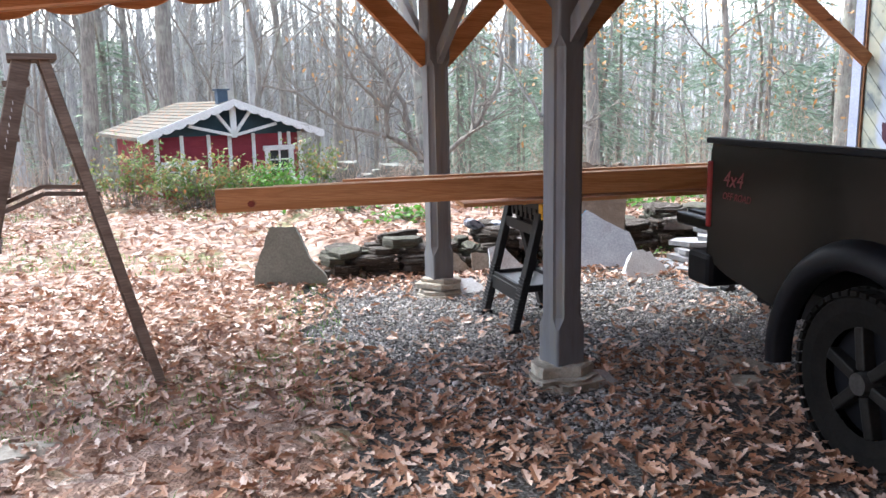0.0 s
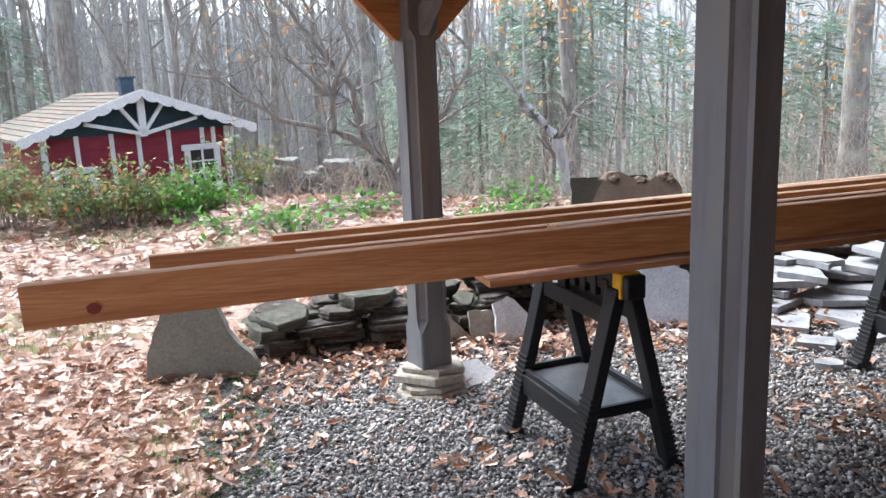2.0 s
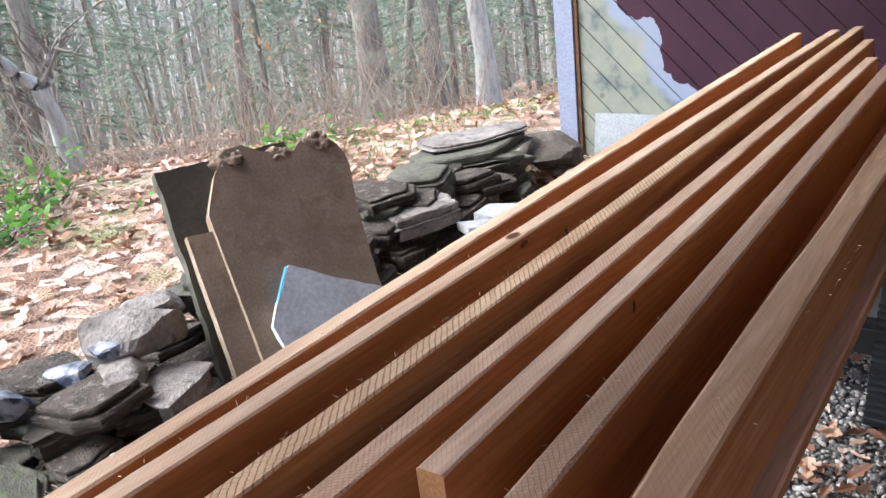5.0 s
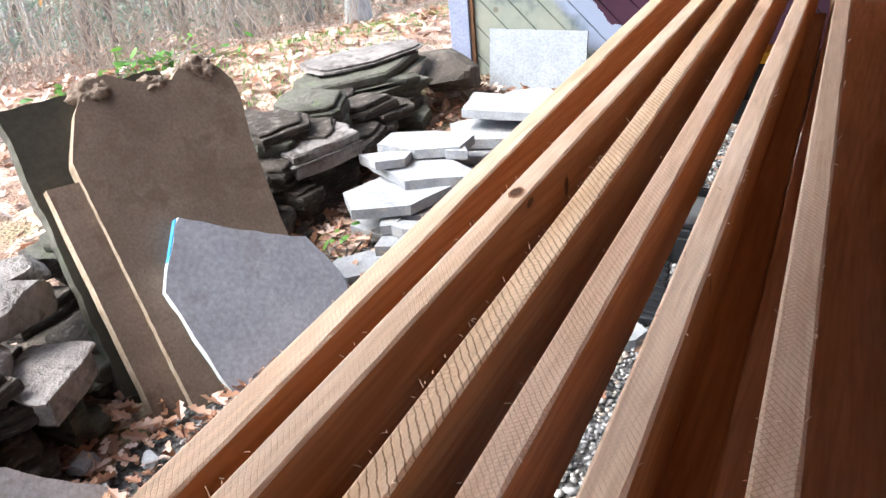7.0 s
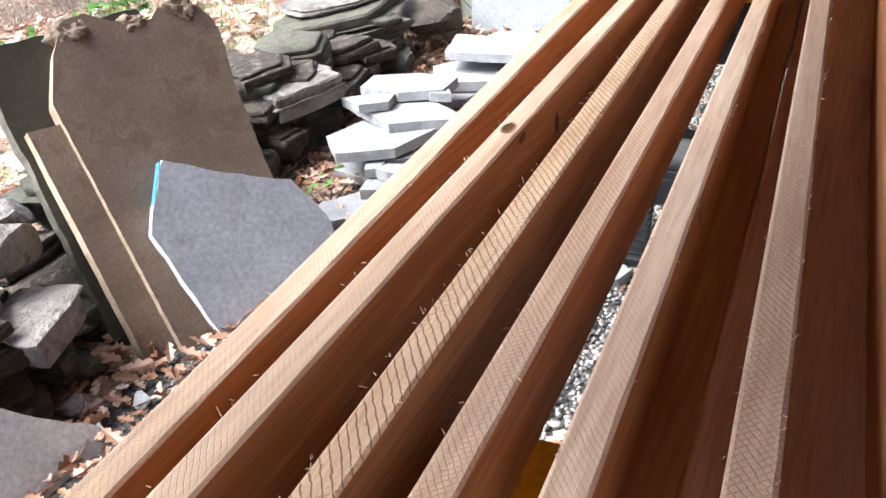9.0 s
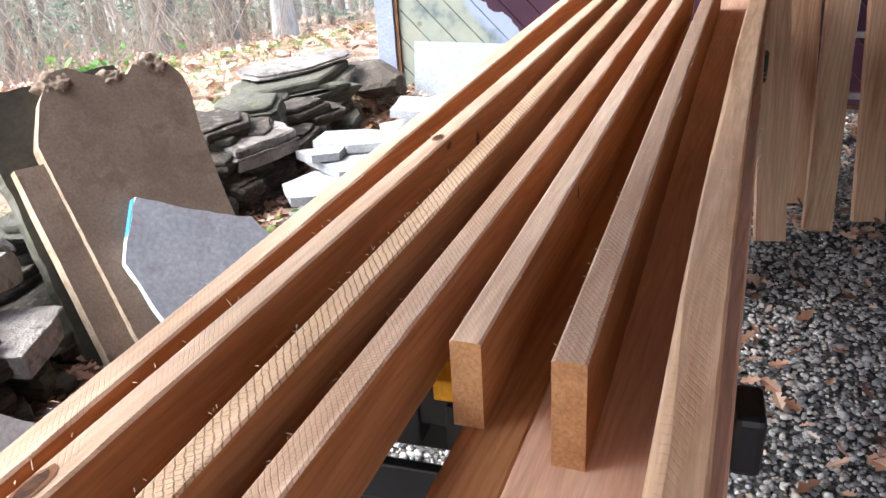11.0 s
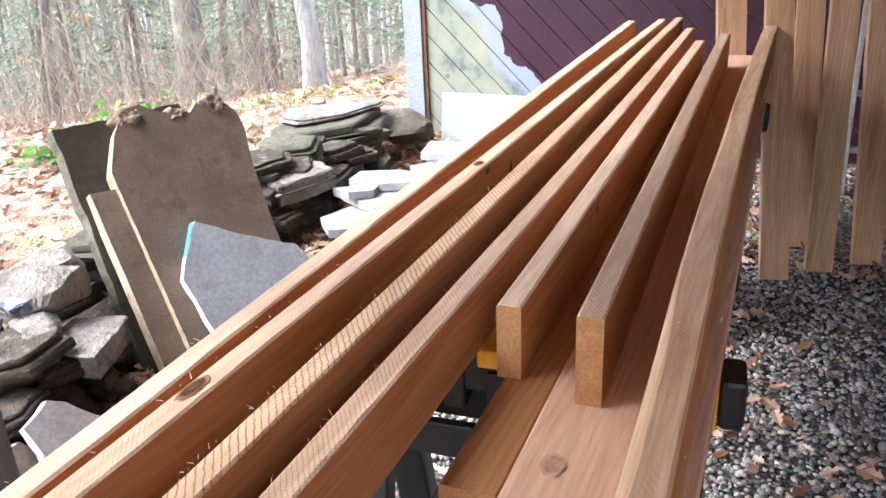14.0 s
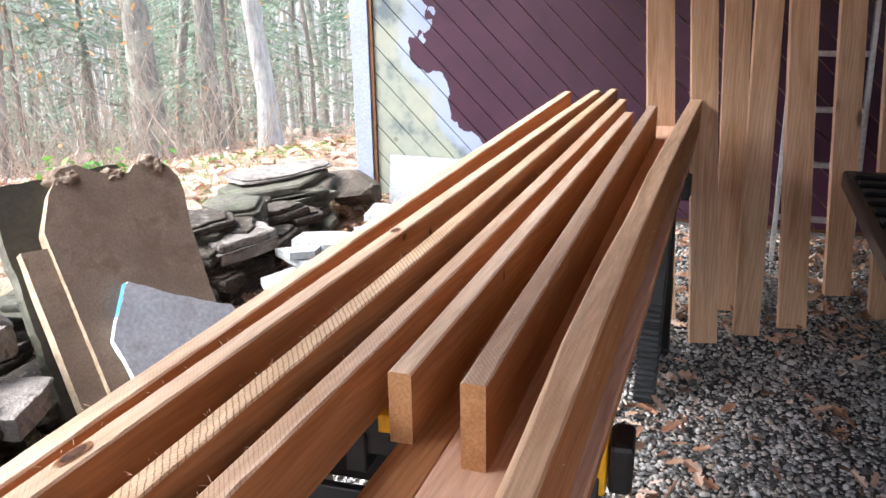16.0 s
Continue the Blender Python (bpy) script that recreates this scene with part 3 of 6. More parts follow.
roof = thing("ceiling", "brown wooden carport roof with rafters and a scalloped edge", "roof", kind="structure")
bm = bmesh.new()
for rx0, rx1, ry0 in ((0.3, 6.09, -4.5), (-2.3, 0.298, 4.3)):
    vs = box(bm, rx0, rx1, ry0, 6.6, 0.0, 0.05)
    for v in vs:
        v.co.z += roof_z(v.co.x) + 0.14
for k in range(14):
    y = -4.2 + k * 0.8
    vs = box(bm, -2.2 if y > 4.2 else 0.32, 6.05, y, y + 0.045, 0.0, 0.138)
    for v in vs:
        v.co.z += roof_z(v.co.x)
part("roof_deck", bm, m_roof_in, roof)
bm = bmesh.new()
top, bot = [], []
n = 180
for i in range(n + 1):
    x = -2.3 + (6.09 + 2.3) * i / n
    ph = ((x + 2.3) / 0.46) % 1.0
    top.append((x, roof_z(x) + 0.2))
    bot.append((x, roof_z(x) + 0.075 - 0.085 * abs(math.sin(math.pi * ph)) ** 0.5))
fv = [[bm.verts.new((x, y, z)) for x, z in row] for y in (6.602, 6.635) for row in (top, bot)]
for i in range(n):
    bm.faces.new((fv[0][i], fv[1][i], fv[1][i + 1], fv[0][i + 1]))
    bm.faces.new((fv[2][i], fv[2][i + 1], fv[3][i + 1], fv[3][i]))
    bm.faces.new((fv[1][i], fv[3][i], fv[3][i + 1], fv[1][i + 1]))
part("scalloped_fascia", bm, m_brace, roof)
bm = bmesh.new()
vs = box(bm, -2.25, 6.05, 6.02, 6.16, 0.0, 0.134)
for v in vs:
    v.co.z += roof_z(v.co.x)
part("tie_beam", bm, m_brace, roof)
bm = bmesh.new()
box(bm, 1.5, 1.64, -4.4, 6.0, 2.24, 2.39)
part("long_beam", bm, m_brace, roof)


bm = bmesh.new()
beam(bm, (6.07, 7.17, 1.8), (4.78, 7.13, 2.76), 0.06, 0.13, 0.004)
part("eave_brace", bm, m_brace, roof)
# unseen walls added to the south, blocking low sky light from boards and floor
bm = bmesh.new()
box(bm, 0.35, 6.05, -4.48, -4.38, -0.1, 2.3)
box(bm, -7.0, 0.34, -2.6, -2.5, -0.1, 4.6)
tagged(mesh_ob("wall_south", bm, m_trim_edge), "unseen brown board walls added behind the camera to block light", "wall", kind="structure")


def post_shape(bm, w, h):
    """A square post with stopped chamfers and a raised strip on each face."""
    c = w * 0.24
    h2 = w / 2

    def corner(q):
        out = []
        for sx, sy in ((1, 1), (-1, 1), (-1, -1), (1, -1)):
            r = [(sx * a, sy * b) for a, b in q]
            out += r if sx * sy > 0 else r[::-1]
        return out

    prof = corner(((h2, h2 - c), (h2 - 0.014, h2 - c + 0.004), (h2 - c + 0.004, h2 - 0.014), (h2 - c, h2)))
    sq = corner(((h2, h2 - 0.012), (h2 - 0.003, h2 - 0.006), (h2 - 0.006, h2 - 0.003), (h2 - 0.012, h2)))
    rings = []
    for z, p in ((0.0, sq), (0.2, sq), (0.26, prof), (h - 0.5, prof), (h - 0.45, sq), (h, sq)):
        rings.append([bm.verts.new((x, y, z)) for x, y in p])
    for r0, r1 in zip(rings, rings[1:]):
        for i in range(16):
            bm.faces.new((r0[i], r0[(i + 1) % 16], r1[(i + 1) % 16], r1[i]))
    bm.faces.new(rings[-1])
    bmesh.ops.recalc_face_normals(bm, faces=bm.faces[:])


def make_post(x, y, turn, w=0.175):
    h = 2.25 - 0.13
    t = thing("carport_post", "grey painted chamfered wooden post on a rough stone base", "post", pose(x, y, 0, 0, 0, turn), "carport posts")
    bm = bmesh.new()
    post_shape(bm, w, h)
    bmesh.ops.translate(bm, vec=(0, 0, 0.13), verts=bm.verts[:])
    part("shaft", bm, m_post, t)
    for dx, dy in ((0, 1), (0, -1), (1, 0), (-1, 0)):
        bm = bmesh.new()
        beam(bm, (dx * (w / 2 - 0.03), dy * (w / 2 - 0.03), 1.8), (dx * 0.64, dy * 0.64, 2.36), 0.05, 0.15 if dx else 0.09, 0.004)
        part("brace", bm, m_brace if dx else m_post, t, "brown wooden knee brace" if dx else "")
    bm = ledge_stone(int(x * 100), 3)
    bmesh.ops.scale(bm, vec=(0.4, 0.37, 0.085), verts=bm.verts[:])
    bmesh.ops.translate(bm, vec=(0.0, -0.01, 0.05), verts=bm.verts[:])
    part("base_stone", bm, m_base, t, "rough pale stone base")
    bm = ledge_stone(int(x * 100) + 5, 2)
    bmesh.ops.scale(bm, vec=(0.46, 0.4, 0.07), verts=bm.verts[:])
    bmesh.ops.translate(bm, vec=(0.02, -0.03, -0.012), verts=bm.verts[:])
    part("base_stone", bm, m_base, t, "rough pale stone base")
    return t


make_post(1.615, 3.94, 14)
make_post(1.43, 6.12, 14)
make_post(-2.1, 6.12, 0)

# grey-white marble offcut beside each base
for (x, y, s) in ((1.82, 3.84, 0.11), (1.66, 6.04, 0.17)):
    bm = bmesh.new()
    prism(bm, [(-s, 0), (s, 0), (s * 0.6, s * 0.8), (-s * 0.4, s)], 0.03, pose(x, y, 0.01, -52, 0, 25), 0.008, int(x * 10))
    tagged(mesh_ob("marble_offcut", bm, m_marble), "white marble offcut leaning at a post base", "stone")


# ---- lumber ----
def make_board(name, x0, y0, x1, y1, zb0, zb1, width, thick, label, seed, wane=0.0, flat=False, group="boards on the sawhorses", arch=0.0, face=None, edge_mat=None):
    """A rough-sawn board. Its local x runs along the length; zb is the underside at both ends."""
    L = math.hypot(x1 - x0, y1 - y0)
    n = max(24, int(L / 0.03))
    rnd = random.Random(seed)
    bm = bmesh.new()
    ty, tz = (width, thick) if flat else (thick, width)
    rings = []
    o = seed * 5.3
    for i in range(n + 1):
        u = L * i / n
        bow = 0.004 * math.sin(u * 1.1 + o) + arch * math.sin(math.pi * u / L)
        wn_ = wane * max(0, noise.noise(Vector((u * 1.4, o, 0)))) if wane else 0
        j = [noise.noise(Vector((u * 21, o + k * 9.1, 1))) * 0.0014 for k in range(6)]
        r = [(-ty / 2 + j[0], 0), (ty / 2 + j[1], 0), (ty / 2, tz - 0.003 - wn_ * 1.6), (ty / 2 - 0.004 - wn_ + j[2], tz + j[3]), (-ty / 2 + 0.004 + j[4], tz + j[3]), (-ty / 2, tz - 0.003 + j[5])]
        rings.append([bm.verts.new((u, y + bow, z)) for y, z in r])
    for a, b in zip(rings, rings[1:]):
        for k in range(6):
            f = bm.faces.new((a[k], b[k], b[(k + 1) % 6], a[(k + 1) % 6]))
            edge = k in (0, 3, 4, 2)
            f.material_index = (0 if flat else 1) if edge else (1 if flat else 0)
            f.smooth = k == 2
    for r in (rings[0], rings[-1]):
        f = bm.faces.new(r)
        f.material_index = 2
    bmesh.ops.recalc_face_normals(bm, faces=bm.faces[:])
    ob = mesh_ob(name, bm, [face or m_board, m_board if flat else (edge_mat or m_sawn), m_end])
    ob.matrix_world = pose(x0, y0, zb0, 0, -math.degrees(math.atan2(zb1 - zb0, L)), math.degrees(math.atan2(y1 - y0, x1 - x0)))
    return tagged(ob, label, "board", group)


EDGE = "rough-sawn cedar board on edge across two sawhorses"
make_board("board", 0.85, 5.532, 4.9, 5.558, 0.848, 0.866, 0.14, 0.038, EDGE, 1)
make_board("board", 0.645, 5.482, 4.87, 5.4, 0.85, 0.872, 0.147, 0.038, EDGE + ", with a dark knot", 2)
make_board("board", 0.19, 5.375, 5.05, 5.338, 0.846, 0.868, 0.138, 0.038, EDGE + " and a splintered top", 3, edge_mat=m_sawn_deep)
make_board("board", 0.71, 5.288, 4.8, 5.258, 0.846, 0.866, 0.121, 0.038, EDGE, 4, edge_mat=m_sawn_fine)
make_board("board", 1.69, 5.173, 4.24, 5.16, 0.873, 0.889, 0.121, 0.038, "short rough-sawn cedar board on edge upon a flat board", 6)
make_board("board", 1.652, 5.049, 4.31, 5.063, 0.873, 0.889, 0.142, 0.038, "short rough-sawn cedar board on edge upon a flat board", 7, edge_mat=m_sawn_fine)
make_board("board", -0.15, 4.913, 4.66, 4.894, 0.885, 0.902, 0.138, 0.052, "cedar board on edge with a waney top, across two sawhorses", 8, wane=0.045, arch=0.02, edge_mat=m_waney)
make_board("board", 1.43, 5.147, 4.1, 5.147, 0.846, 0.862, 0.078, 0.026, "narrow cedar board lying flat on the sawhorses", 9, flat=True)
make_board("board", 1.33, 4.9935, 4.64, 4.9915, 0.846, 0.863, 0.226, 0.026, "knotty pale cedar board lying flat on the sawhorses", 10, flat=True, face=m_flat)


def knot(board, x, y, z, rx, rz, axis, dark=True, inner=None):
    """A dark knot let into a board's face, with a paler ring round it."""
    for k, (f, mt, lift) in enumerate(((1.0, m_knot_ring if dark else m_knot_pale, 0.0006), (0.72, inner or (m_knot if dark else m_knot_tan), 0.0011))):
        bm = bmesh.new()
        n = 20
        ring = [(rx * f * math.cos(6.2832 * i / n) * (1 + 0.12 * math.sin(i * 2.3)), rz * f * math.sin(6.2832 * i / n)) for i in range(n)]
        if axis == "y":
            vs = [bm.verts.new((x + a, y - lift, z + b)) for a, b in ring]
        else:
            vs = [bm.verts.new((x + a, y + b, z + lift)) for a, b in ring]
        bm.faces.new(vs)
        part("knot", bm, mt, board, ("dark knot in the wood" if dark else "tan knot in the wood") if k else "")


m_knot_ring = mat("knot_ring", speckled((0.3, 0.13, 0.06), (0.42, 0.2, 0.1), 30, 0.4, 0.002, fine=150), 0.8)
m_knot_pale = mat("pale_knot_ring", speckled((0.52, 0.33, 0.22), (0.64, 0.43, 0.31), 40, 0.5, 0.003, fine=160), 0.85)
m_knot_red = mat("red_resin_stain", speckled((0.16, 0.03, 0.018), (0.26, 0.05, 0.03), 30, 0.3, 0.002, fine=120), 0.7)
m_knot_tan = mat("tan_knot", speckled((0.42, 0.25, 0.16), (0.6, 0.4, 0.28), 60, 0.7, 0.003, fine=200), 0.85)
m_knot = mat("dark_knot", speckled((0.05, 0.022, 0.012), (0.16, 0.075, 0.035), 40, 0.6, 0.003, fine=160), 0.8)
boards = [o for o in bpy.data.objects if o.name.startswith("board")]
boards.sort(key=lambda o: o.name)
knot(boards[1], 0.711, -0.019, 0.118, 0.026, 0.017, "y")
knot(boards[1], 0.706, 0.0, 0.1475, 0.03, 0.011, "z")
knot(boards[1], 1.69, -0.019, 0.132, 0.018, 0.01, "y")
knot(boards[1], 1.685, 0.0, 0.1475, 0.02, 0.01, "z")
knot(boards[1], 1.85, -0.019, 0.09, 0.012, 0.022, "y")
knot(boards[3], 1.2, -0.019, 0.08, 0.008, 0.018, "y")
knot(boards[3], 1.08, -0.019, 0.1, 0.014, 0.02, "y")
knot(boards[4], 0.5, -0.019, 0.1, 0.006, 0.014, "y")
knot(boards[6], 0.2, -0.0265, 0.045, 0.03, 0.026, "y", True, m_knot_red)
knot(boards[8], 0.18, 0.066, 0.0265, 0.024, 0.016, "z", False)


def splinters(board, length, seed, n, w):
    """Torn fibres along a rough-sawn top edge: too many and too fine to pick apart."""
    r3 = random.Random(seed)
    V, F = [], []
    for _ in range(n):
        x = r3.uniform(0.02, length - 0.02)
        y = r3.choice((-1, 1, r3.uniform(-0.9, 0.9))) * (0.019 if board is not boards[6] else 0.024)
        p = Vector((x, y, w))
        l = 0.0025 + 0.009 * r3.random() ** 4
        d = Vector((r3.uniform(0.3, 1.0) * r3.choice((-1, 1)), math.copysign(r3.uniform(0.2, 0.9), y), r3.uniform(-0.1, 0.7))).normalized()
        tube(V, F, [p - d * 0.002, p + d * l * 0.6 + Vector((0, 0, 0.001)), p + d * l], [0.0008, 0.0005, 0.0002], 3)
    ob = new("torn_fibre", data_mesh("torn_fibre", V, F, m_sawn))
    ob.parent = board
    tagged(ob, kind="stuff")


for k, (ln, num, w) in enumerate(((4.0, 110, 0.14), (4.17, 120, 0.147), (4.84, 420, 0.138), (3.83, 130, 0.121), (2.5, 80, 0.121), (2.62, 120, 0.142), (4.66, 90, 0.138))):
    splinters(boards[k], ln, k + 1, num, w)


# ---- sawhorses ----
def make_sawhorse(m, label):
    """Folding plastic sawhorse: the top beam runs along local y; base at z = 0."""
    t = thing("sawhorse", label, "sawhorse", m, "sawhorses under the boards")
    H = 0.835
    bm = bmesh.new()
    box(bm, -0.035, 0.035, -0.26, 0.26, H - 0.085, H, 0.006)
    for k in range(6):
        y = -0.2 + k * 0.08
        box(bm, -0.043, 0.043, y - 0.02, y + 0.02, H - 0.12, H - 0.04, 0.004)
    part("top_beam", bm, m_black, t)
    for s in (1, -1):
        bm = bmesh.new()
        box(bm, -0.045, 0.045, s * 0.29 - 0.028, s * 0.29 + 0.028, H - 0.095, H + 0.004, 0.006)
        part("yellow_end", bm, m_yellow, t, "yellow plastic end block")
        bm = bmesh.new()
        box(bm, -0.042, 0.042, s * 0.34 - 0.02, s * 0.34 + 0.02, H - 0.09, H + 0.002, 0.01)
        part("end_cap", bm, m_black, t)
    bm = bmesh.new()
    box(bm, -0.045, 0.045, -0.03, 0.075, H - 0.03, H + 0.005, 0.003)
    part("yellow_pad", bm, m_yellow, t, "yellow plastic pad on the top beam")
    for sx in (1, -1):
        for sy in (1, -1):
            bm = bmesh.new()
            top, foot = Vector((sx * 0.03, sy * 0.27, H - 0.06)), Vector((sx * 0.225, sy * 0.27, 0.0))
            beam(bm, foot, top, 0.05, 0.075, 0.006, up=(0, 1, 0))
            for k in range(16):
                p = foot.lerp(top, 0.04 + k * 0.028)
                beam(bm, p + Vector((sx * 0.005, 0, -0.004)), p + Vector((sx * 0.005, 0, 0.006)), 0.051, 0.079, 0.0, up=(0, 1, 0))
            box(bm, foot.x - 0.045, foot.x + 0.045, foot.y - 0.04, foot.y + 0.04, 0.0, 0.03, 0.006)
            part("leg", bm, m_black, t)
        bm = bmesh.new()
        p = 0.03 + 0.195 * 0.17
        beam(bm, (sx * p, -0.28, H - 0.17), (sx * p, 0.28, H - 0.17), 0.02, 0.07, 0.004)
        part("upper_rail", bm, m_black, t)
        bm = bmesh.new()
        q = 0.03 + 0.195 * 0.72
        beam(bm, (sx * q, -0.3, 0.24), (sx * q, 0.3, 0.24), 0.025, 0.09, 0.004)
        part("lower_rail", bm, m_black, t)
    bm = bmesh.new()
    box(bm, -0.165, 0.165, -0.27, 0.27, 0.27, 0.285, 0.004)
    part("shelf", bm, m_tray, t, "grey plastic folding shelf")
    bm = bmesh.new()
    for s in (1, -1):
        box(bm, s * 0.16 - 0.012, s * 0.16 + 0.012, -0.28, 0.28, 0.265, 0.31, 0.003)
        box(bm, -0.17, 0.17, s * 0.272 - 0.01, s * 0.272 + 0.01, 0.265, 0.31, 0.003)
    part("shelf_rim", bm, m_black, t)
    return t


saw = make_sawhorse(pose(1.86, 5.2, 0, 0, 0, 4), "black plastic folding sawhorse with yellow ends on gravel")
copy_thing(saw, pose(3.79, 5.22, 0.015, 0, 0, -2))


# ---- boards leaning at the back ----
def make_leaner(x, y, w, lean, turn, length, label, seed, mats):
    bm = bmesh.new()
    n = 60
    rings = []
    for i in range(n + 1):
        u = length * i / n
        j = [noise.noise(Vector((u * 14, seed * 3.1 + k, 2))) * 0.0016 for k in range(4)]
        rings.append([bm.verts.new((u, a + b, c)) for a, b, c in ((-w / 2, j[0], -0.02), (w / 2, j[1], -0.02), (w / 2, j[2], 0.02), (-w / 2, j[3], 0.02))])
    for a, b in zip(rings, rings[1:]):
        for k in range(4):
            bm.faces.new((a[k], b[k], b[(k + 1) % 4], a[(k + 1) % 4]))
    for r in (rings[0], rings[-1]):
        bm.faces.new(r).material_index = 1
    bmesh.ops.recalc_face_normals(bm, faces=bm.faces[:])
    ob = mesh_ob("leaning_board", bm, [mats, m_end])
    ob.matrix_world = pose(x, y, 0.02, 0, 0, turn) @ pose(0, 0, 0, 0, -(90 - lean), 0)
    return tagged(ob, label, "board", "boards leaning on the wall")


LEAN = "new fir board standing on end and leaning on the wall"
for x, y, w, le, tu, ln, sd in ((4.131, 4.77, 0.116, 21, 14, 2.9, 1), (4.55, 4.68, 0.12, 18, 10, 2.9, 2), (4.283, 4.592, 0.11, 8, 12, 2.75, 3), (4.42, 4.394, 0.12, 14, 14, 2.8, 5), (4.92, 4.16, 0.122, 13, 12, 2.8, 6), (4.66, 3.985, 0.13, 14, 10, 2.8, 7), (4.35, 4.97, 0.128, 20, 16, 2.9, 8)):
    make_leaner(x, y, w, le, tu, ln, LEAN, sd, m_lean)


# ---- stone slabs leaning on the wall ----
def make_slab(name, pts, thick, m, mats, label, jag=0.006, seed=1, step=0.04, index=(0, 0, 1)):
    bm = bmesh.new()
    prism(bm, pts, thick, None, jag, seed, step, index)
    ob = mesh_ob(name, bm, mats)
    ob.matrix_world = m
    return tagged(ob, label, "stone slab", "stone slabs leaning on the wall")


# local x to +x, local z up the slab, thickness away from the camera
make_slab("stone_slab", [(0.005, 0.0), (0.52, 0.0), (0.545, 0.45), (0.575, 0.72), (0.612, 0.88), (0.61, 0.935), (0.585, 0.985), (0.54, 1.03), (0.46, 1.03), (0.41, 0.99), (0.29, 1.015), (0.22, 1.06), (0.155, 1.055), (0.08, 0.965), (0.01, 0.83)],
          0.068, pose(2.672, 6.656, 0.0, -31, 0, -20), [m_slab_brown, m_slab_raw], "large brown stone slab with a broken top leaning back", 0.001, 3, 0.03)
for k, (bx, bz, bs) in enumerate(((0.515, 1.0, 0.13), (0.16, 1.02, 0.12), (0.34, 0.995, 0.13))):
    crumb = bmesh.new()
    bmesh.ops.create_icosphere(crumb, subdivisions=4, radius=1.0)
    for v in crumb.verts:
        p = v.co.copy()
        f = 1 + 0.45 * noise.noise(p * 1.7 + Vector((k * 5, 0, 0))) + 0.3 * noise.noise(p * 4.5 + Vector((k * 5, 2, 0))) + 0.16 * noise.noise(p * 11)
        v.co = Vector((bx + p.x * f * bs * 0.5, 0.032 + p.y * f * (0.041 if k < 2 else 0.036), bz + p.z * f * bs * (0.42 if k < 2 else 0.24)))
    big_slab = bpy.data.objects["stone_slab"]
    part("broken_crust", crumb, m_crust, big_slab, "pale crumbling broken crust", True)
make_slab("stone_slab", [(-0.02, 0.0), (0.3, 0.0), (0.3, 0.735), (-0.009, 0.759)], 0.062, pose(2.616, 6.724, 0.0, -30, 0, -20), [m_slab_brown, m_slab_raw], "narrow brown stone slab with a pale sawn edge", 0.0008, 4, 0.06)
make_slab("stone_slab", [(0.0, 0.0), (0.72, 0.0), (0.66, 0.6), (0.52, 0.96), (0.012, 0.955)], 0.075, pose(2.623, 6.867, 0.0, -24, 0, -20), [m_slab_dark, m_mossy], "dark slate slab leaning behind the others", 0.004, 5)
make_slab("stone_slab", [(0.03, 0.0), (0.52, 0.0), (0.56, 0.2), (0.493, 0.363), (0.45, 0.388), (0.3, 0.47), (0.125, 0.587), (-0.016, 0.39)], 0.034, pose(2.741, 6.584, 0.0, -31, 0, -19), [m_slab_blue, m_tape], "blue-grey stone slab with a pale cut edge", 0.004, 6)
blue_slab = bpy.data.objects["stone_slab.003"]
bm = bmesh.new()
beam(bm, (0.02, 0.017, 0.442), (0.118, 0.017, 0.582), 0.004, 0.03, 0.0, up=(0, 1, 0))
part("tape", bm, m_tape_blue, blue_slab, "strip of blue tape on the slab's edge")
make_slab("stone_slab", [(0.0, 0.0), (0.62, 0.0), (0.6, 0.09), (0.47, 0.22), (0.4, 0.38), (0.35, 0.5), (0.14, 0.5), (0.08, 0.34), (0.01, 0.14)], 0.09, pose(0.0, 6.78, 0.0, -8, 0, -12), [m_rockslab, m_rockslab], "grey-green flat rock standing on its end", 0.006, 7)
make_slab("stone_slab", [(0.0, 0.0), (0.36, 0.0), (0.2, 0.17), (0.1, 0.29), (0.0, 0.24)], 0.03, pose(2.0, 6.62, 0.0, -26, 0, -4), [m_marble, m_marble], "white marble shard leaning on the stone wall", 0.008, 8)
make_slab("stone_slab", [(0.0, 0.0), (0.24, 0.0), (0.14, 0.18), (0.0, 0.2)], 0.03, pose(1.86, 6.7, 0.0, -18, 0, 0), [m_base, m_base], "beige stone shard leaning on the stone wall", 0.008, 9)
make_slab("stone_slab", [(0.0, 0.0), (0.28, 0.0), (0.08, 0.24), (0.0, 0.26)], 0.03, pose(1.6, 6.72, 0.0, -16, 0, 0), [m_base, m_base], "beige stone shard leaning on the stone wall", 0.008, 10)
make_slab("stone_slab", [(0.0, 0.0), (0.44, 0.0), (0.42, 0.1), (0.34, 0.17), (0.33, 0.24), (0.16, 0.27), (0.05, 0.15)], 0.07, pose(3.02, 6.1, 0.0, -38, 0, 8), [m_marble, m_marble], "rough white granite shard on the gravel", 0.012, 11)
make_slab("stone_slab", [(0.0, 0.0), (0.62, 0.0), (0.62, 0.37), (0.0, 0.38)], 0.02, pose(5.92, 7.05, 0.0, -10, 0, -88), [m_sheet, m_granite], "pale cut stone sheet leaning on the barn wall", 0.002, 12)


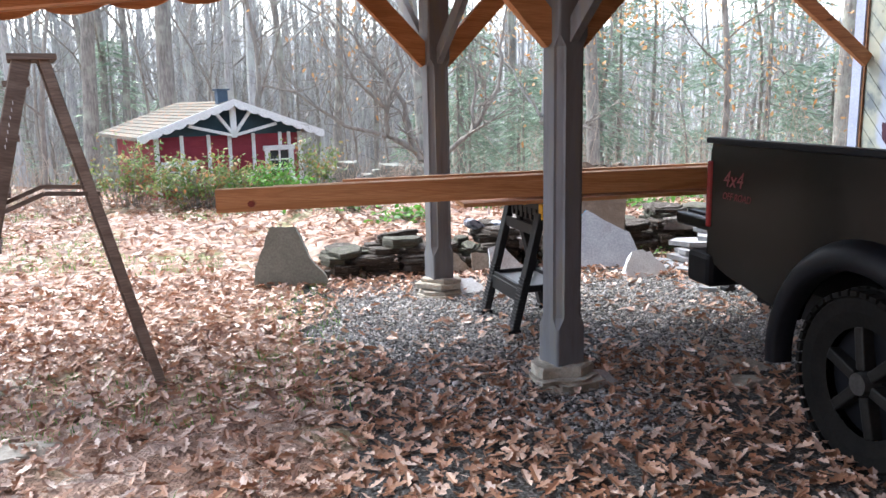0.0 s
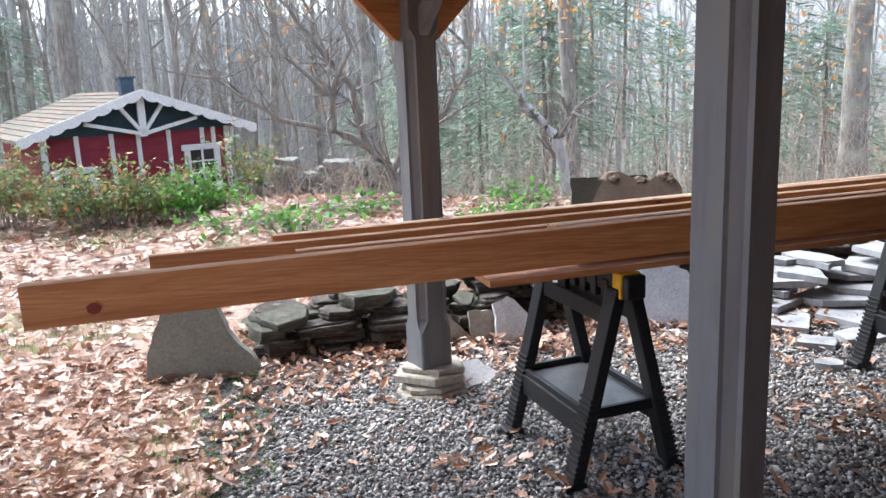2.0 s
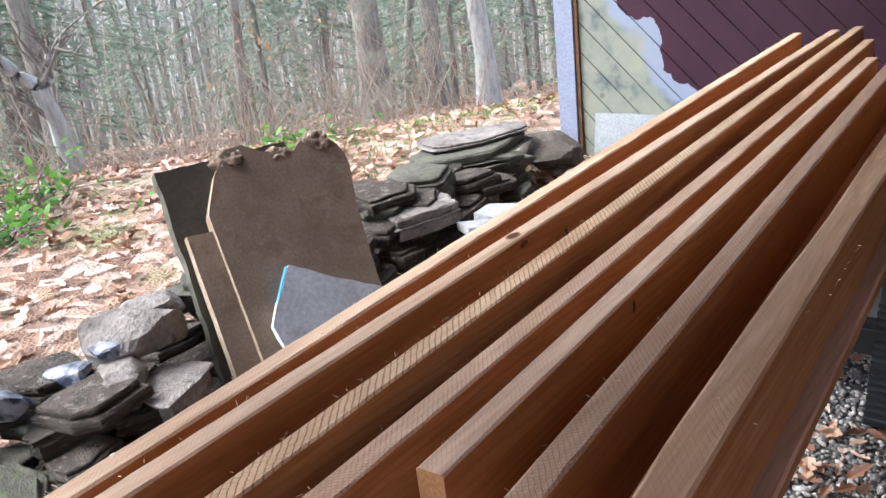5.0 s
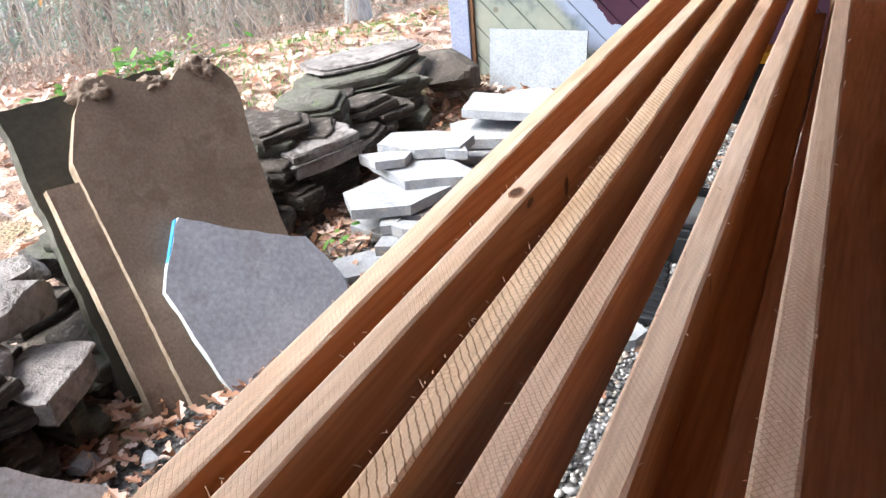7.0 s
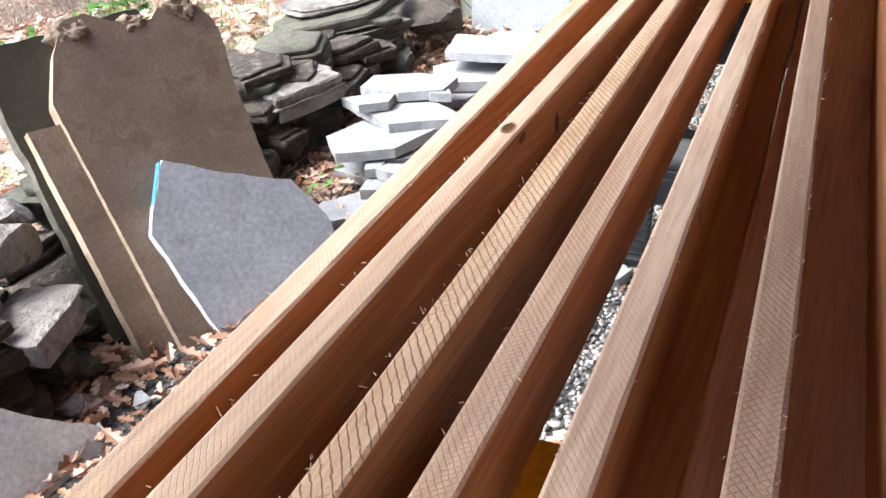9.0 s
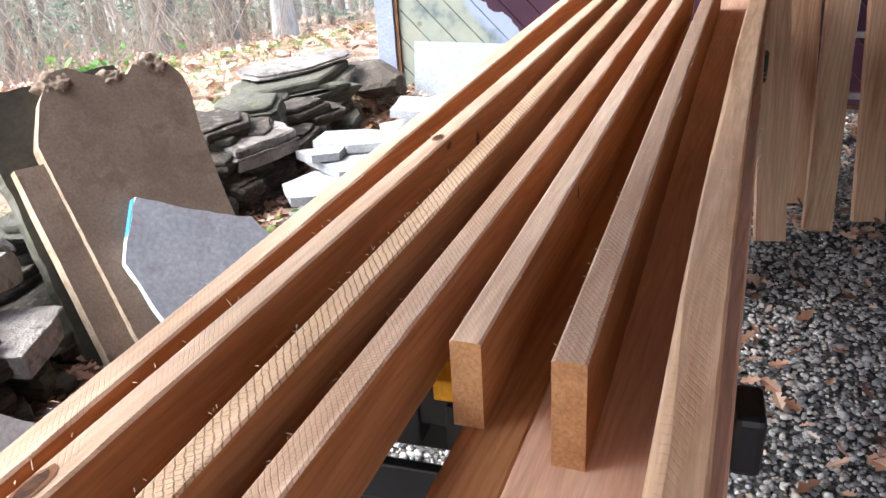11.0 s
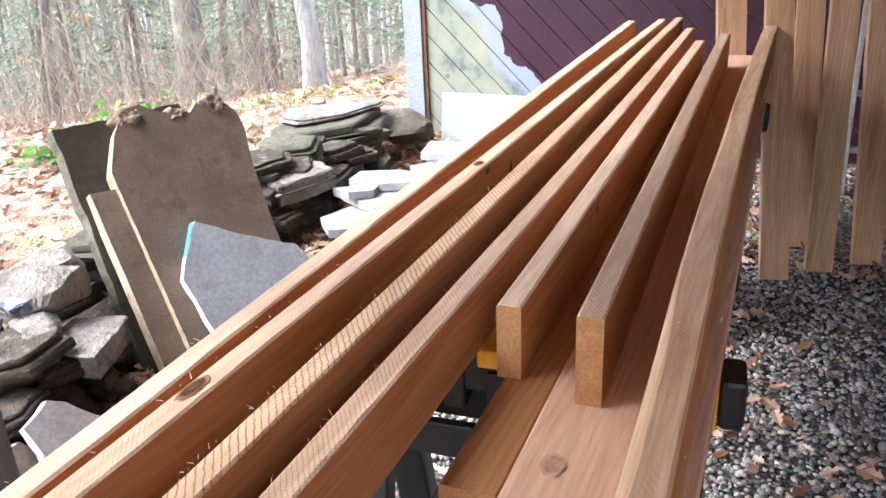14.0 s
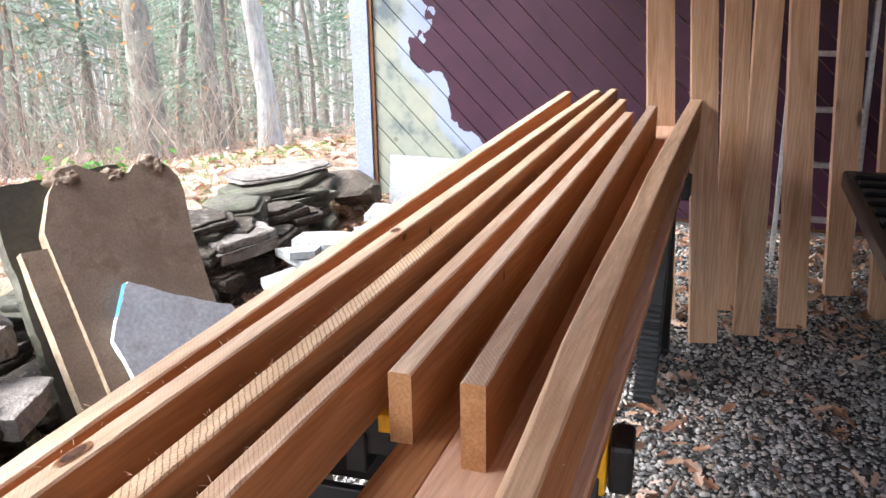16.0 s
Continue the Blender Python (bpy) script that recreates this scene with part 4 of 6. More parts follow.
def make_stack():
    """Loose pile of pale flagstones beside the sawhorse."""
    rnd = random.Random(11)
    spots = [(3.72, 6.3, 0.0, 0.55, 0.42), (4.2, 6.2, 0.0, 0.6, 0.5), (4.66, 6.25, 0.0, 0.6, 0.5), (3.95, 6.62, 0.0, 0.6, 0.4), (4.45, 6.6, 0.0, 0.6, 0.45), (4.95, 6.5, 0.0, 0.6, 0.5),
             (3.82, 6.5, 0.05, 0.5, 0.36), (4.25, 6.4, 0.05, 0.6, 0.42), (4.75, 6.4, 0.05, 0.6, 0.46), (4.0, 6.66, 0.1, 0.52, 0.34), (4.45, 6.5, 0.1, 0.56, 0.42), (4.9, 6.45, 0.1, 0.56, 0.46),
             (3.98, 6.6, 0.15, 0.6, 0.38), (4.5, 6.55, 0.15, 0.5, 0.4), (4.85, 6.4, 0.15, 0.56, 0.44), (4.1, 6.62, 0.2, 0.62, 0.36), (4.62, 6.45, 0.2, 0.5, 0.42), (4.86, 6.42, 0.25, 0.5, 0.4),
             (4.26, 6.64, 0.25, 0.46, 0.3), (4.68, 6.4, 0.3, 0.62, 0.42), (4.24, 6.52, 0.25, 0.24, 0.12), (4.06, 6.72, 0.25, 0.2, 0.14), (3.8, 6.58, 0.1, 0.22, 0.1), (3.86, 6.5, 0.1, 0.2, 0.1), (3.74, 6.46, 0.1, 0.16, 0.1),
             (3.58, 6.62, 0.0, 0.3, 0.22), (3.46, 6.35, 0.0, 0.22, 0.16), (3.44, 5.55, 0.0, 0.15, 0.12), (3.62, 5.85, 0.0, 0.28, 0.2), (3.95, 5.85, 0.0, 0.36, 0.26), (4.3, 5.9, 0.0, 0.4, 0.26)]
    for i, (x, y, z, a, b) in enumerate(spots):
        k = rnd.randint(4, 6)
        ph = rnd.random() * 6
        pts = []
        for j in range(k):
            t = ph + 2 * math.pi * j / k
            r = rnd.uniform(0.82, 1.12)
            pts.append((a / 2 * r * math.cos(t), b / 2 * r * math.sin(t)))
        bmx = bmesh.new()
        th = rnd.uniform(0.035, 0.046)
        prism(bmx, pts, th, None, 0.004, i + 50, 0.06)
        ob = mesh_ob("flagstone", bmx, m_granite)
        ob.matrix_world = pose(x, y, z + (0.008 if z else 0.0), 90 + rnd.uniform(-2.5, 2.5), rnd.uniform(-2.5, 2.5), rnd.uniform(0, 360))
        tagged(ob, "pale granite flagstone piece in a loose stack", "flagstone", "loose flagstones")


make_stack()


# ---- dry stone wall ----
stone_meshes = []
for i in range(9):
    bm = ledge_stone(i * 7 + 3, 2 + i % 3)
    me = bpy.data.meshes.new("wall_stone")
    bm.to_mesh(me)
    bm.free()
    me.materials.append(m_mossy if i % 4 == 0 else m_fieldstone)
    me.shade_smooth()
    me.set_sharp_from_angle(angle=radians(28))
    stone_meshes.append(me)
dry_wall = thing("dry_stone_wall", "low dry stone wall of flat brown field stones", "stone wall", kind="structure")


def wall_top(x):
    return 0.29 + 0.09 * smooth01(1.4, 2.0, x) - 0.13 * smooth01(2.05, 2.2, x) * (1 - smooth01(2.6, 2.75, x)) - 0.06 * smooth01(4.2, 4.6, x) + 0.04 * math.sin(x * 7)


def lay_wall():
    rnd = random.Random(21)
    z = 0.0
    course = 0
    while z < 0.46:
        h = rnd.uniform(0.05, 0.085)
        x = 0.42 + rnd.uniform(0, 0.2)
        while x < 4.95:
            w = rnd.uniform(0.14, 0.46)
            if z + h * 0.6 < wall_top(x):
                for row in range(2):
                    ob = new("stone", rnd.choice(stone_meshes))
                    ob.parent = dry_wall
                    hh = h * rnd.uniform(0.85, 1.25)
                    yy = 6.92 + 0.12 * z + row * 0.27 + rnd.uniform(-0.05, 0.05) + 0.2 * smooth01(2.1, 2.8, x) + 0.06 * smooth01(3.6, 4.5, x)
                    ob.matrix_basis = pose(x + w / 2, yy, z - 0.01, rnd.uniform(-7, 7), rnd.uniform(-5, 5), rnd.uniform(-14, 14)) @ Matrix.Diagonal((w * 1.0, rnd.uniform(0.24, 0.34), hh * 1.0, 1))
            x += w * rnd.uniform(0.95, 1.06)
        z += h * 0.93
        course += 1


lay_wall()


def loose_stone(x, y, z, sx, sy, sz, turn, seed, material, label, tilt=0.0, sharp=0.4):
    ob = mesh_ob("field_stone", stone(seed, sx, sy, sz, sharp, 0.17, 4 if max(sx, sy) > 0.4 else 3, 14), material, True)
    ob.data.set_sharp_from_angle(angle=radians(28))
    ob.matrix_world = pose(x, y, z, tilt, tilt * 0.5, turn)
    return tagged(ob, label, "rock")


def flat_stone(x, y, z, sx, sy, sz, turn, seed, material, label, layers):
    bmf = ledge_stone(seed, layers)
    bmesh.ops.scale(bmf, vec=(sx, sy, sz), verts=bmf.verts[:])
    ob = mesh_ob("flat_stone", bmf, material, True)
    ob.data.set_sharp_from_angle(angle=radians(28))
    ob.matrix_world = pose(x, y, z, 1.5, -1.0, turn)
    return tagged(ob, label, "rock")


loose_stone(5.14, 7.42, 0.08, 0.7, 0.46, 0.25, -25, 31, m_mossy, "mossy boulder under a flat stone")
flat_stone(5.1, 7.44, 0.29, 1.0, 0.52, 0.08, -38, 32, m_mossy, "wide flat lichen-covered stone on a boulder", 4)
flat_stone(5.14, 7.5, 0.368, 0.8, 0.36, 0.045, -34, 33, m_palestone, "flat grey stone on top of the pile", 3)
flat_stone(4.35, 7.3, 0.27, 0.5, 0.42, 0.15, 10, 34, m_mossy, "flat lichen-covered stone on the wall", 3)
flat_stone(4.05, 7.1, 0.24, 0.45, 0.38, 0.11, -20, 35, m_palestone, "flat stone on the wall", 3)
loose_stone(5.6, 7.2, 0.1, 0.5, 0.4, 0.25, 40, 36, m_fieldstone, "grey stone by the barn corner")
loose_stone(2.46, 7.12, 0.3, 0.34, 0.26, 0.21, 15, 37, m_palestone, "pale angular boulder on the wall", 4, 0.55)
loose_stone(2.27, 6.97, 0.24, 0.21, 0.2, 0.17, 50, 38, m_palestone, "brown and grey angular stone in the wall", 6, 0.55)
flat_stone(2.4, 6.88, 0.19, 0.34, 0.26, 0.1, 24, 39, m_palestone, "flat pale stone jutting from the wall", 2)
loose_stone(2.62, 7.24, 0.34, 0.26, 0.22, 0.12, -15, 40, m_palestone, "pinkish grey stone on the wall")
for x, y, z, s, sd in ((1.98, 7.12, 0.33, 0.24, 41), (2.2, 7.1, 0.34, 0.15, 42), (2.33, 7.06, 0.38, 0.13, 43)):
    loose_stone(x, y, z, s, s * 0.7, s * 0.45, sd * 20, sd, m_shiny, "blue-black and white glassy stone on the wall", 0, 0.5)
for i, (x, y, s) in enumerate(((2.28, 6.95, 0.16), (2.2, 6.86, 0.14), (2.36, 6.78, 0.1), (2.3, 6.68, 0.09), (2.1, 6.9, 0.12), (2.45, 6.62, 0.07), (3.46, 6.5, 0.1), (3.3, 6.62, 0.12))):
    loose_stone(x, y, 0.0, s, s * 0.8, s * 0.55, i * 47, 60 + i, m_granite, "broken white stone chip among leaves", 0, 0.35)
for i, (x, y, s) in enumerate(((-1.0, 3.8, 0.36), (-1.3, 3.9, 0.3), (-1.32, 4.7, 0.4), (-0.9, 4.4, 0.3), (-1.25, 3.45, 0.34), (2.7, 3.95, 0.34), (2.55, 3.7, 0.3))):
    loose_stone(x, y, -0.03, s, s * 0.7, 0.06, i * 31, 70 + i, m_base, "flat paving stone sunk in the ground", 0, 0.4)


# ---- pickup truck ----
def make_truck():
    t = thing("pickup_truck", "dark pickup truck with its tailgate down, parked under the roof", "truck", pose(2.4, 3.87, 0, 0, 0, 0))
    # local: x to the far side, y towards the tail, z up
    W, T = 1.72, 0.05
    wheel_y, wheel_z, R = -1.17, 0.36, 0.38
    arch = 0.47
    out = [(0.0, 0.66), (0.0, 0.72), (-0.01, 1.22), (-0.03, 1.27), (-1.95, 1.27), (-1.95, 0.5)]
    a0 = math.asin(max(-1, min(1, (0.5 - wheel_z) / arch)))
    cut = [(wheel_y - arch * math.cos(a), wheel_z + arch * math.sin(a)) for a in np.linspace(a0, math.pi - a0, 15)]
    outline = out + cut + [(wheel_y + arch + 0.02, 0.52), (-0.18, 0.6)]
    for x0, name in ((0.0, "bed_side"), (W - T, "bed_side")):
        bm = bmesh.new()
        f = [bm.verts.new((x0, y, z)) for y, z in outline]
        b = [bm.verts.new((x0 + T, y, z)) for y, z in outline]
        bm.faces.new(f)
        bm.faces.new(list(reversed(b)))
        for i in range(len(f)):
            j = (i + 1) % len(f)
            bm.faces.new((f[i], b[i], b[j], f[j]))
        bmesh.ops.recalc_face_normals(bm, faces=bm.faces[:])
        bmesh.ops.triangulate(bm, faces=[q for q in bm.faces if len(q.verts) > 4])
        side = part(name, bm, m_truck, t)
        s = -1 if x0 == 0 else 1
        xo = x0 if x0 == 0 else x0 + T
        bm = bmesh.new()
        rings = []
        for a in np.linspace(-0.12, math.pi + 0.05, 24):
            cy, cz = math.cos(a), math.sin(a)
            rings.append([bm.verts.new((xo + s * dx, wheel_y + r * cy, wheel_z + r * cz)) for dx, r in ((-0.02, 0.455), (0.06, 0.458), (0.072, 0.475), (0.068, 0.53), (0.035, 0.565), (0.0, 0.58))])
        for p, q in zip(rings, rings[1:]):
            for i in range(5):
                bm.faces.new((p[i], p[i + 1], q[i + 1], q[i]))
        bmesh.ops.recalc_face_normals(bm, faces=bm.faces[:])
        part("fender_flare", bm, m_flare, t, "black plastic fender flare", True)
        bm = bmesh.new()
        box(bm, xo - 0.04 if s < 0 else xo - 0.03, xo + 0.03 if s < 0 else xo + 0.04, -1.95, -0.02, 1.262, 1.292, 0.008)
        part("bed_rail_cap", bm, m_flare, t)
        bm = bmesh.new()
        box(bm, xo - 0.012 if s < 0 else xo - 0.1, xo + 0.1 if s < 0 else xo + 0.012, -0.03, 0.012, 0.82, 1.17, 0.012)
        part("tail_lamp", bm, m_red, t, "red plastic tail lamp")
    bm = bmesh.new()
    box(bm, T, W - T, -1.95, -0.02, 0.8, 0.84)
    for k in range(11):
        x = 0.12 + k * 0.14
        box(bm, x, x + 0.05, -1.93, -0.03, 0.841, 0.855)
    part("bed_floor", bm, m_flare, t)
    bm = bmesh.new()
    box(bm, 0.06, W - 0.06, 0.0, 0.45, 0.775, 0.845, 0.014)
    gate = part("tailgate", bm, m_truck, t, "open tailgate with a ribbed black liner")
    for k in range(12):
        bm = bmesh.new()
        x = 0.12 + k * 0.127
        box(bm, x, x + 0.055, 0.03, 0.42, 0.846, 0.856, 0.003)
        part("liner_rib", bm, m_flare, gate)
    bm = bmesh.new()
    box(bm, -0.02, W + 0.02, -0.06, 0.17, 0.5, 0.68, 0.03)
    box(bm, 0.5, W - 0.5, -0.04, 0.19, 0.48, 0.6, 0.02)
    part("rear_bumper", bm, m_flare, t, "black rear bumper")
    bm = bmesh.new()
    box(bm, 0.02, W - 0.02, -2.0, -1.95, 0.5, 1.3, 0.01)
    box(bm, 0.25, W - 0.25, -4.4, -0.1, 0.42, 0.56)
    part("chassis", bm, m_flare, t)
    bm = bmesh.new()
    for y0, y1, z0, z1 in ((-3.6, -2.02, 0.45, 1.2), (-4.9, -3.58, 0.5, 1.12)):
        box(bm, 0.0, W, y0, y1, z0, z1, 0.05)
    vs = box(bm, 0.08, W - 0.08, -3.45, -2.05, 1.2, 1.75, 0.04)
    for v in vs:
        if v.co.z > 1.5:
            v.co.y = -2.75 + (v.co.y + 2.75) * 0.72
    part("cab", bm, m_truck, t)
    for x in (0.07, W - 0.09):
        bm = bmesh.new()
        box(bm, x, x + 0.02, -3.2, -2.3, 1.24, 1.62, 0.005)
        part("window", bm, m_glass, t)
    for x, s in ((0.02, -1), (W - 0.02, 1)):
        for wy in (wheel_y, -4.2):
            bm = bmesh.new()
            n = 48
            prof = [(-0.22, 0.22), (-0.235, 0.3), (-0.22, 0.355), (-0.17, 0.378), (-0.05, 0.38), (0.0, 0.372), (0.03, 0.345), (0.025, 0.29), (0.0, 0.225)]
            rings = [[bm.verts.new((s * a, r * math.cos(2 * math.pi * i / n), r * math.sin(2 * math.pi * i / n))) for a, r in prof] for i in range(n)]
            for i in range(n):
                for k in range(len(prof) - 1):
                    bm.faces.new((rings[i][k], rings[i][k + 1], rings[(i + 1) % n][k + 1], rings[(i + 1) % n][k]))
            for i in range(44):
                a = 2 * math.pi * i / 44
                for row, da in ((-0.16, 0), (-0.07, 0.06), (0.005, 0.0)):
                    mm = Matrix.Rotation(a + da, 4, "X") @ Matrix.Translation((s * row, 0, 0.379 if row < 0 else 0.366))
                    box(bm, -0.034, 0.034, -0.019, 0.019, -0.012, 0.008, 0.0, mm)
            bmesh.ops.translate(bm, vec=(x, wy, wheel_z), verts=bm.verts[:])
            bmesh.ops.recalc_face_normals(bm, faces=bm.faces[:])
            tyre = part("tyre", bm, m_tyre, t, "chunky black off-road tyre")
            bm = bmesh.new()
            c = bmesh.ops.create_cone(bm, cap_ends=True, segments=40, radius1=0.226, radius2=0.226, depth=0.1)["verts"]
            bmesh.ops.transform(bm, matrix=Matrix.Translation((x - s * 0.09, wy, wheel_z)) @ Matrix.Rotation(math.pi / 2, 4, "Y"), verts=c)
            part("rim_barrel", bm, m_flare, tyre)
            for k in range(6):
                bm = bmesh.new()
                a = k * math.pi / 3 + 0.3
                d = Vector((0, math.cos(a), math.sin(a)))
                p = Vector((x - s * 0.015, wy, wheel_z))
                beam(bm, p + d * 0.05, p + d * 0.225 - Vector((s * 0.01, 0, 0)), 0.05, 0.065, 0.008, up=(1, 0, 0))
                part("spoke", bm, m_rim, tyre)
            bm = bmesh.new()
            c = bmesh.ops.create_cone(bm, cap_ends=True, segments=24, radius1=0.055, radius2=0.045, depth=0.07)["verts"]
            bmesh.ops.transform(bm, matrix=Matrix.Translation((x + s * 0.0, wy, wheel_z)) @ Matrix.Rotation(s * math.pi / 2, 4, "Y"), verts=c)
            part("hub_cap", bm, m_chrome, tyre, "dull metal hub cap")
    # red lettering on the bed side, read from the tail towards the cab
    for text, size, y, z in (("4x4", 0.115, -0.13, 1.05), ("OFF ROAD", 0.05, -0.13, 0.985)):
        cu = bpy.data.curves.new("lettering", "FONT")
        cu.body, cu.size, cu.extrude, cu.shear = text, size, 0.0008, 0.25
        tmp = bpy.data.objects.new("lettering", cu)
        me = bpy.data.meshes.new_from_object(tmp)
        bpy.data.objects.remove(tmp)
        me.materials.clear()
        me.materials.append(m_decal)
        ob = new("lettering", me)
        ob.parent = t
        ob.matrix_basis = Matrix(((0, 0, -1, -0.0015), (-1, 0, 0, y), (0, 1, 0, z), (0, 0, 0, 1)))
        tagged(ob, "red lettering on the dark bed side")
    return t


make_truck()


# ---- wooden stepladder ----
def make_stepladder():
    t = thing("stepladder", "old weathered wooden stepladder standing open among leaves", "ladder", pose(-0.98, 4.6, 0, 0, 0, 15))
    apex = 1.77
    # front rails with steps to the left, back rails to the right
    for y in (-0.17, 0.17):
        bm = bmesh.new()
        beam(bm, (-0.5, y * 1.5, 0), (-0.045, y, apex - 0.02), 0.028, 0.085, 0.004)
        part("front_rail", bm, m_oldwood, t)
        bm = bmesh.new()
        beam(bm, (0.46, y * 1.35, 0), (0.05, y, apex - 0.02), 0.026, 0.05, 0.004)
        part("back_rail", bm, m_oldwood, t)
        bm = bmesh.new()
        beam(bm, (-0.255, y * 1.22, 0.99), (-0.01, y * 1.2, 1.09), 0.006, 0.022)
        beam(bm, (-0.01, y * 1.2, 1.09), (0.245, y * 1.17, 1.07), 0.006, 0.022)
        part("spreader", bm, m_oldwood, t)
    for k in range(6):
        bm = bmesh.new()
        u = (0.28 + k * 0.27) / apex
        x = -0.5 + 0.455 * u
        yy = 0.17 * (1.5 - 0.5 * u)
        box(bm, x - 0.06, x + 0.06, -yy, yy, apex * u - 0.012, apex * u + 0.012, 0.003)
        part("step", bm, m_oldwood, t)
    bm = bmesh.new()
    box(bm, -0.11, 0.11, -0.2, 0.2, apex - 0.03, apex, 0.004)
    part("top_cap", bm, m_oldwood, t)
    bm = bmesh.new()
    for z in (0.6, 1.2):
        u = z / apex
        x = 0.46 - 0.41 * u
        beam(bm, (x, -0.2, z), (x, 0.2, z), 0.02, 0.04)
    part("back_bar", bm, m_oldwood, t)
    bm = bmesh.new()
    for k in range(7):
        z = 1.32 + k * 0.035
        u = z / apex
        beam(bm, (-0.5 + 0.455 * u + 0.003, -0.17 * (1.5 - 0.5 * u) - 0.0165, z), (-0.5 + 0.455 * u + 0.003, -0.17 * (1.5 - 0.5 * u) - 0.0175, z + 0.016), 0.004, 0.05)
    part("sticker", bm, m_white, t, "pale worn sticker with unreadable bars")


make_stepladder()


# ---- aluminium ladder behind the leaning boards ----
def make_alu_ladder():
    t = thing("aluminium_ladder", "aluminium ladder leaning on the purple wall", "ladder", pose(5.45, 4.25, 0, 0, 0, 0))
    for y in (-0.2, 0.2):
        bm = bmesh.new()
        beam(bm, (0, y, 0), (0.55, y, 2.6), 0.025, 0.07, 0.003)
        part("rail", bm, m_alu, t)
    for k in range(8):
        bm = bmesh.new()
        z = 0.25 + k * 0.3
        beam(bm, (0.55 * z / 2.6, -0.2, z), (0.55 * z / 2.6, 0.2, z), 0.035, 0.03, 0.003)
        part("rung", bm, m_alu, t)


make_alu_ladder()


# ---- little red house ----
def make_house():
    t = thing("garden_house", "small red wooden house with white trim and a leafy shingle roof", "house", pose(-0.37, 13.9, -0.19, 0, 0, 20) @ Matrix.Diagonal((0.94, 0.94, 0.94, 1)))
    hw, ov, L = 1.32, 0.32, 3.0
    ez, rz = 1.25, 1.83
    slope = (rz - ez) / (hw + ov)
    wz = ez + slope * ov

    def rake_z(x):
        return rz - slope * abs(x)

    bm = bmesh.new()
    vs = [bm.verts.new(p) for p in ((-hw, 0, -0.2), (hw, 0, -0.2), (hw, 0, wz - 0.1), (-hw, 0, wz - 0.1), (-hw, L, -0.2), (hw, L, -0.2), (hw, L, wz - 0.1), (-hw, L, wz - 0.1))]
    for q in ((0, 1, 2, 3), (5, 4, 7, 6), (4, 0, 3, 7), (1, 5, 6, 2)):
        bm.faces.new([vs[i] for i in q])
    part("wall", bm, m_redwall, t, "red clapboard wall")
    for k in range(10):
        z = 0.0 + k * 0.12
        if z < wz - 0.12:
            bm = bmesh.new()
            box(bm, -hw, hw, -0.014, 0.0, z, z + 0.112)
            part("clapboard", bm, m_redwall, t)
    for sgn in (0, L):
        bm = bmesh.new()
        prism(bm, [(-hw, wz - 0.1), (hw, wz - 0.1), (hw, wz - 0.02), (0, rz - 0.04), (-hw, wz - 0.02)], 0.03, pose(0, -0.02 + sgn, 0))
        part("gable", bm, m_teal, t, "dark teal gable")
    for s in (1, -1):
        bm = bmesh.new()
        q = [bm.verts.new((x, y, rz - slope * abs(x) + dz)) for dz in (-0.02, 0.012) for x, y in ((0, -0.31), (s * (hw + ov), -0.31), (s * (hw + ov), L + 0.27), (0, L + 0.27))]
        for f in ((0, 1, 2, 3), (4, 5, 6, 7), (0, 1, 5, 4), (1, 2, 6, 5), (2, 3, 7, 6), (3, 0, 4, 7)):
            bm.faces.new([q[k] for k in f])
        bmesh.ops.recalc_face_normals(bm, faces=bm.faces[:])
        deck = part("roof", bm, m_shingle, t, "grey shingle roof with fallen leaves")
        n = 12
        for i in range(n):
            for j in range(9):
                x0, x1 = s * (hw + ov) * i / n, s * (hw + ov) * (i + 1) / n
                y0, y1 = -0.32 + j * (L + 0.6) / 9, -0.32 + (j + 1) * (L + 0.6) / 9 - 0.01
                bm = bmesh.new()
                q = [bm.verts.new((x, y, rz - slope * abs(x) + 0.02 + dz)) for x, y, dz in ((x0, y0, 0.0), (x1, y0, 0.014), (x1, y1, 0.014), (x0, y1, 0.0))]
                bm.faces.new(q)
                lo = [bm.verts.new((v.co.x, v.co.y, v.co.z - 0.012)) for v in q]
                for a in range(4):
                    bm.faces.new((q[a], lo[a], lo[(a + 1) % 4], q[(a + 1) % 4]))
                bmesh.ops.recalc_face_normals(bm, faces=bm.faces[:])
                part("shingle", bm, m_shingle, deck)
        # scalloped bargeboard
        bm = bmesh.new()
        m_ = 60
        a, b = [], []
        for i in range(m_ + 1):
            x = s * (hw + ov) * i / m_
            z = rz - slope * abs(x)
            sc = 0.045 * abs(math.sin(math.pi * (i / m_) * 8)) ** 0.6
            a.append([bm.verts.new((x, y, z + 0.05)) for y in (-0.345, -0.32)])
            b.append([bm.verts.new((x, y, z - 0.05 - sc)) for y in (-0.345, -0.32)])
        for i in range(m_):
            for k in range(2):
                bm.faces.new((a[i][k], b[i][k], b[i + 1][k], a[i + 1][k]))
            bm.faces.new((b[i][0], b[i][1], b[i + 1][1], b[i + 1][0]))
            bm.faces.new((a[i][0], a[i + 1][0], a[i + 1][1], a[i][1]))
        bmesh.ops.recalc_face_normals(bm, faces=bm.faces[:])
        part("bargeboard", bm, m_white, t, "white scalloped bargeboard")
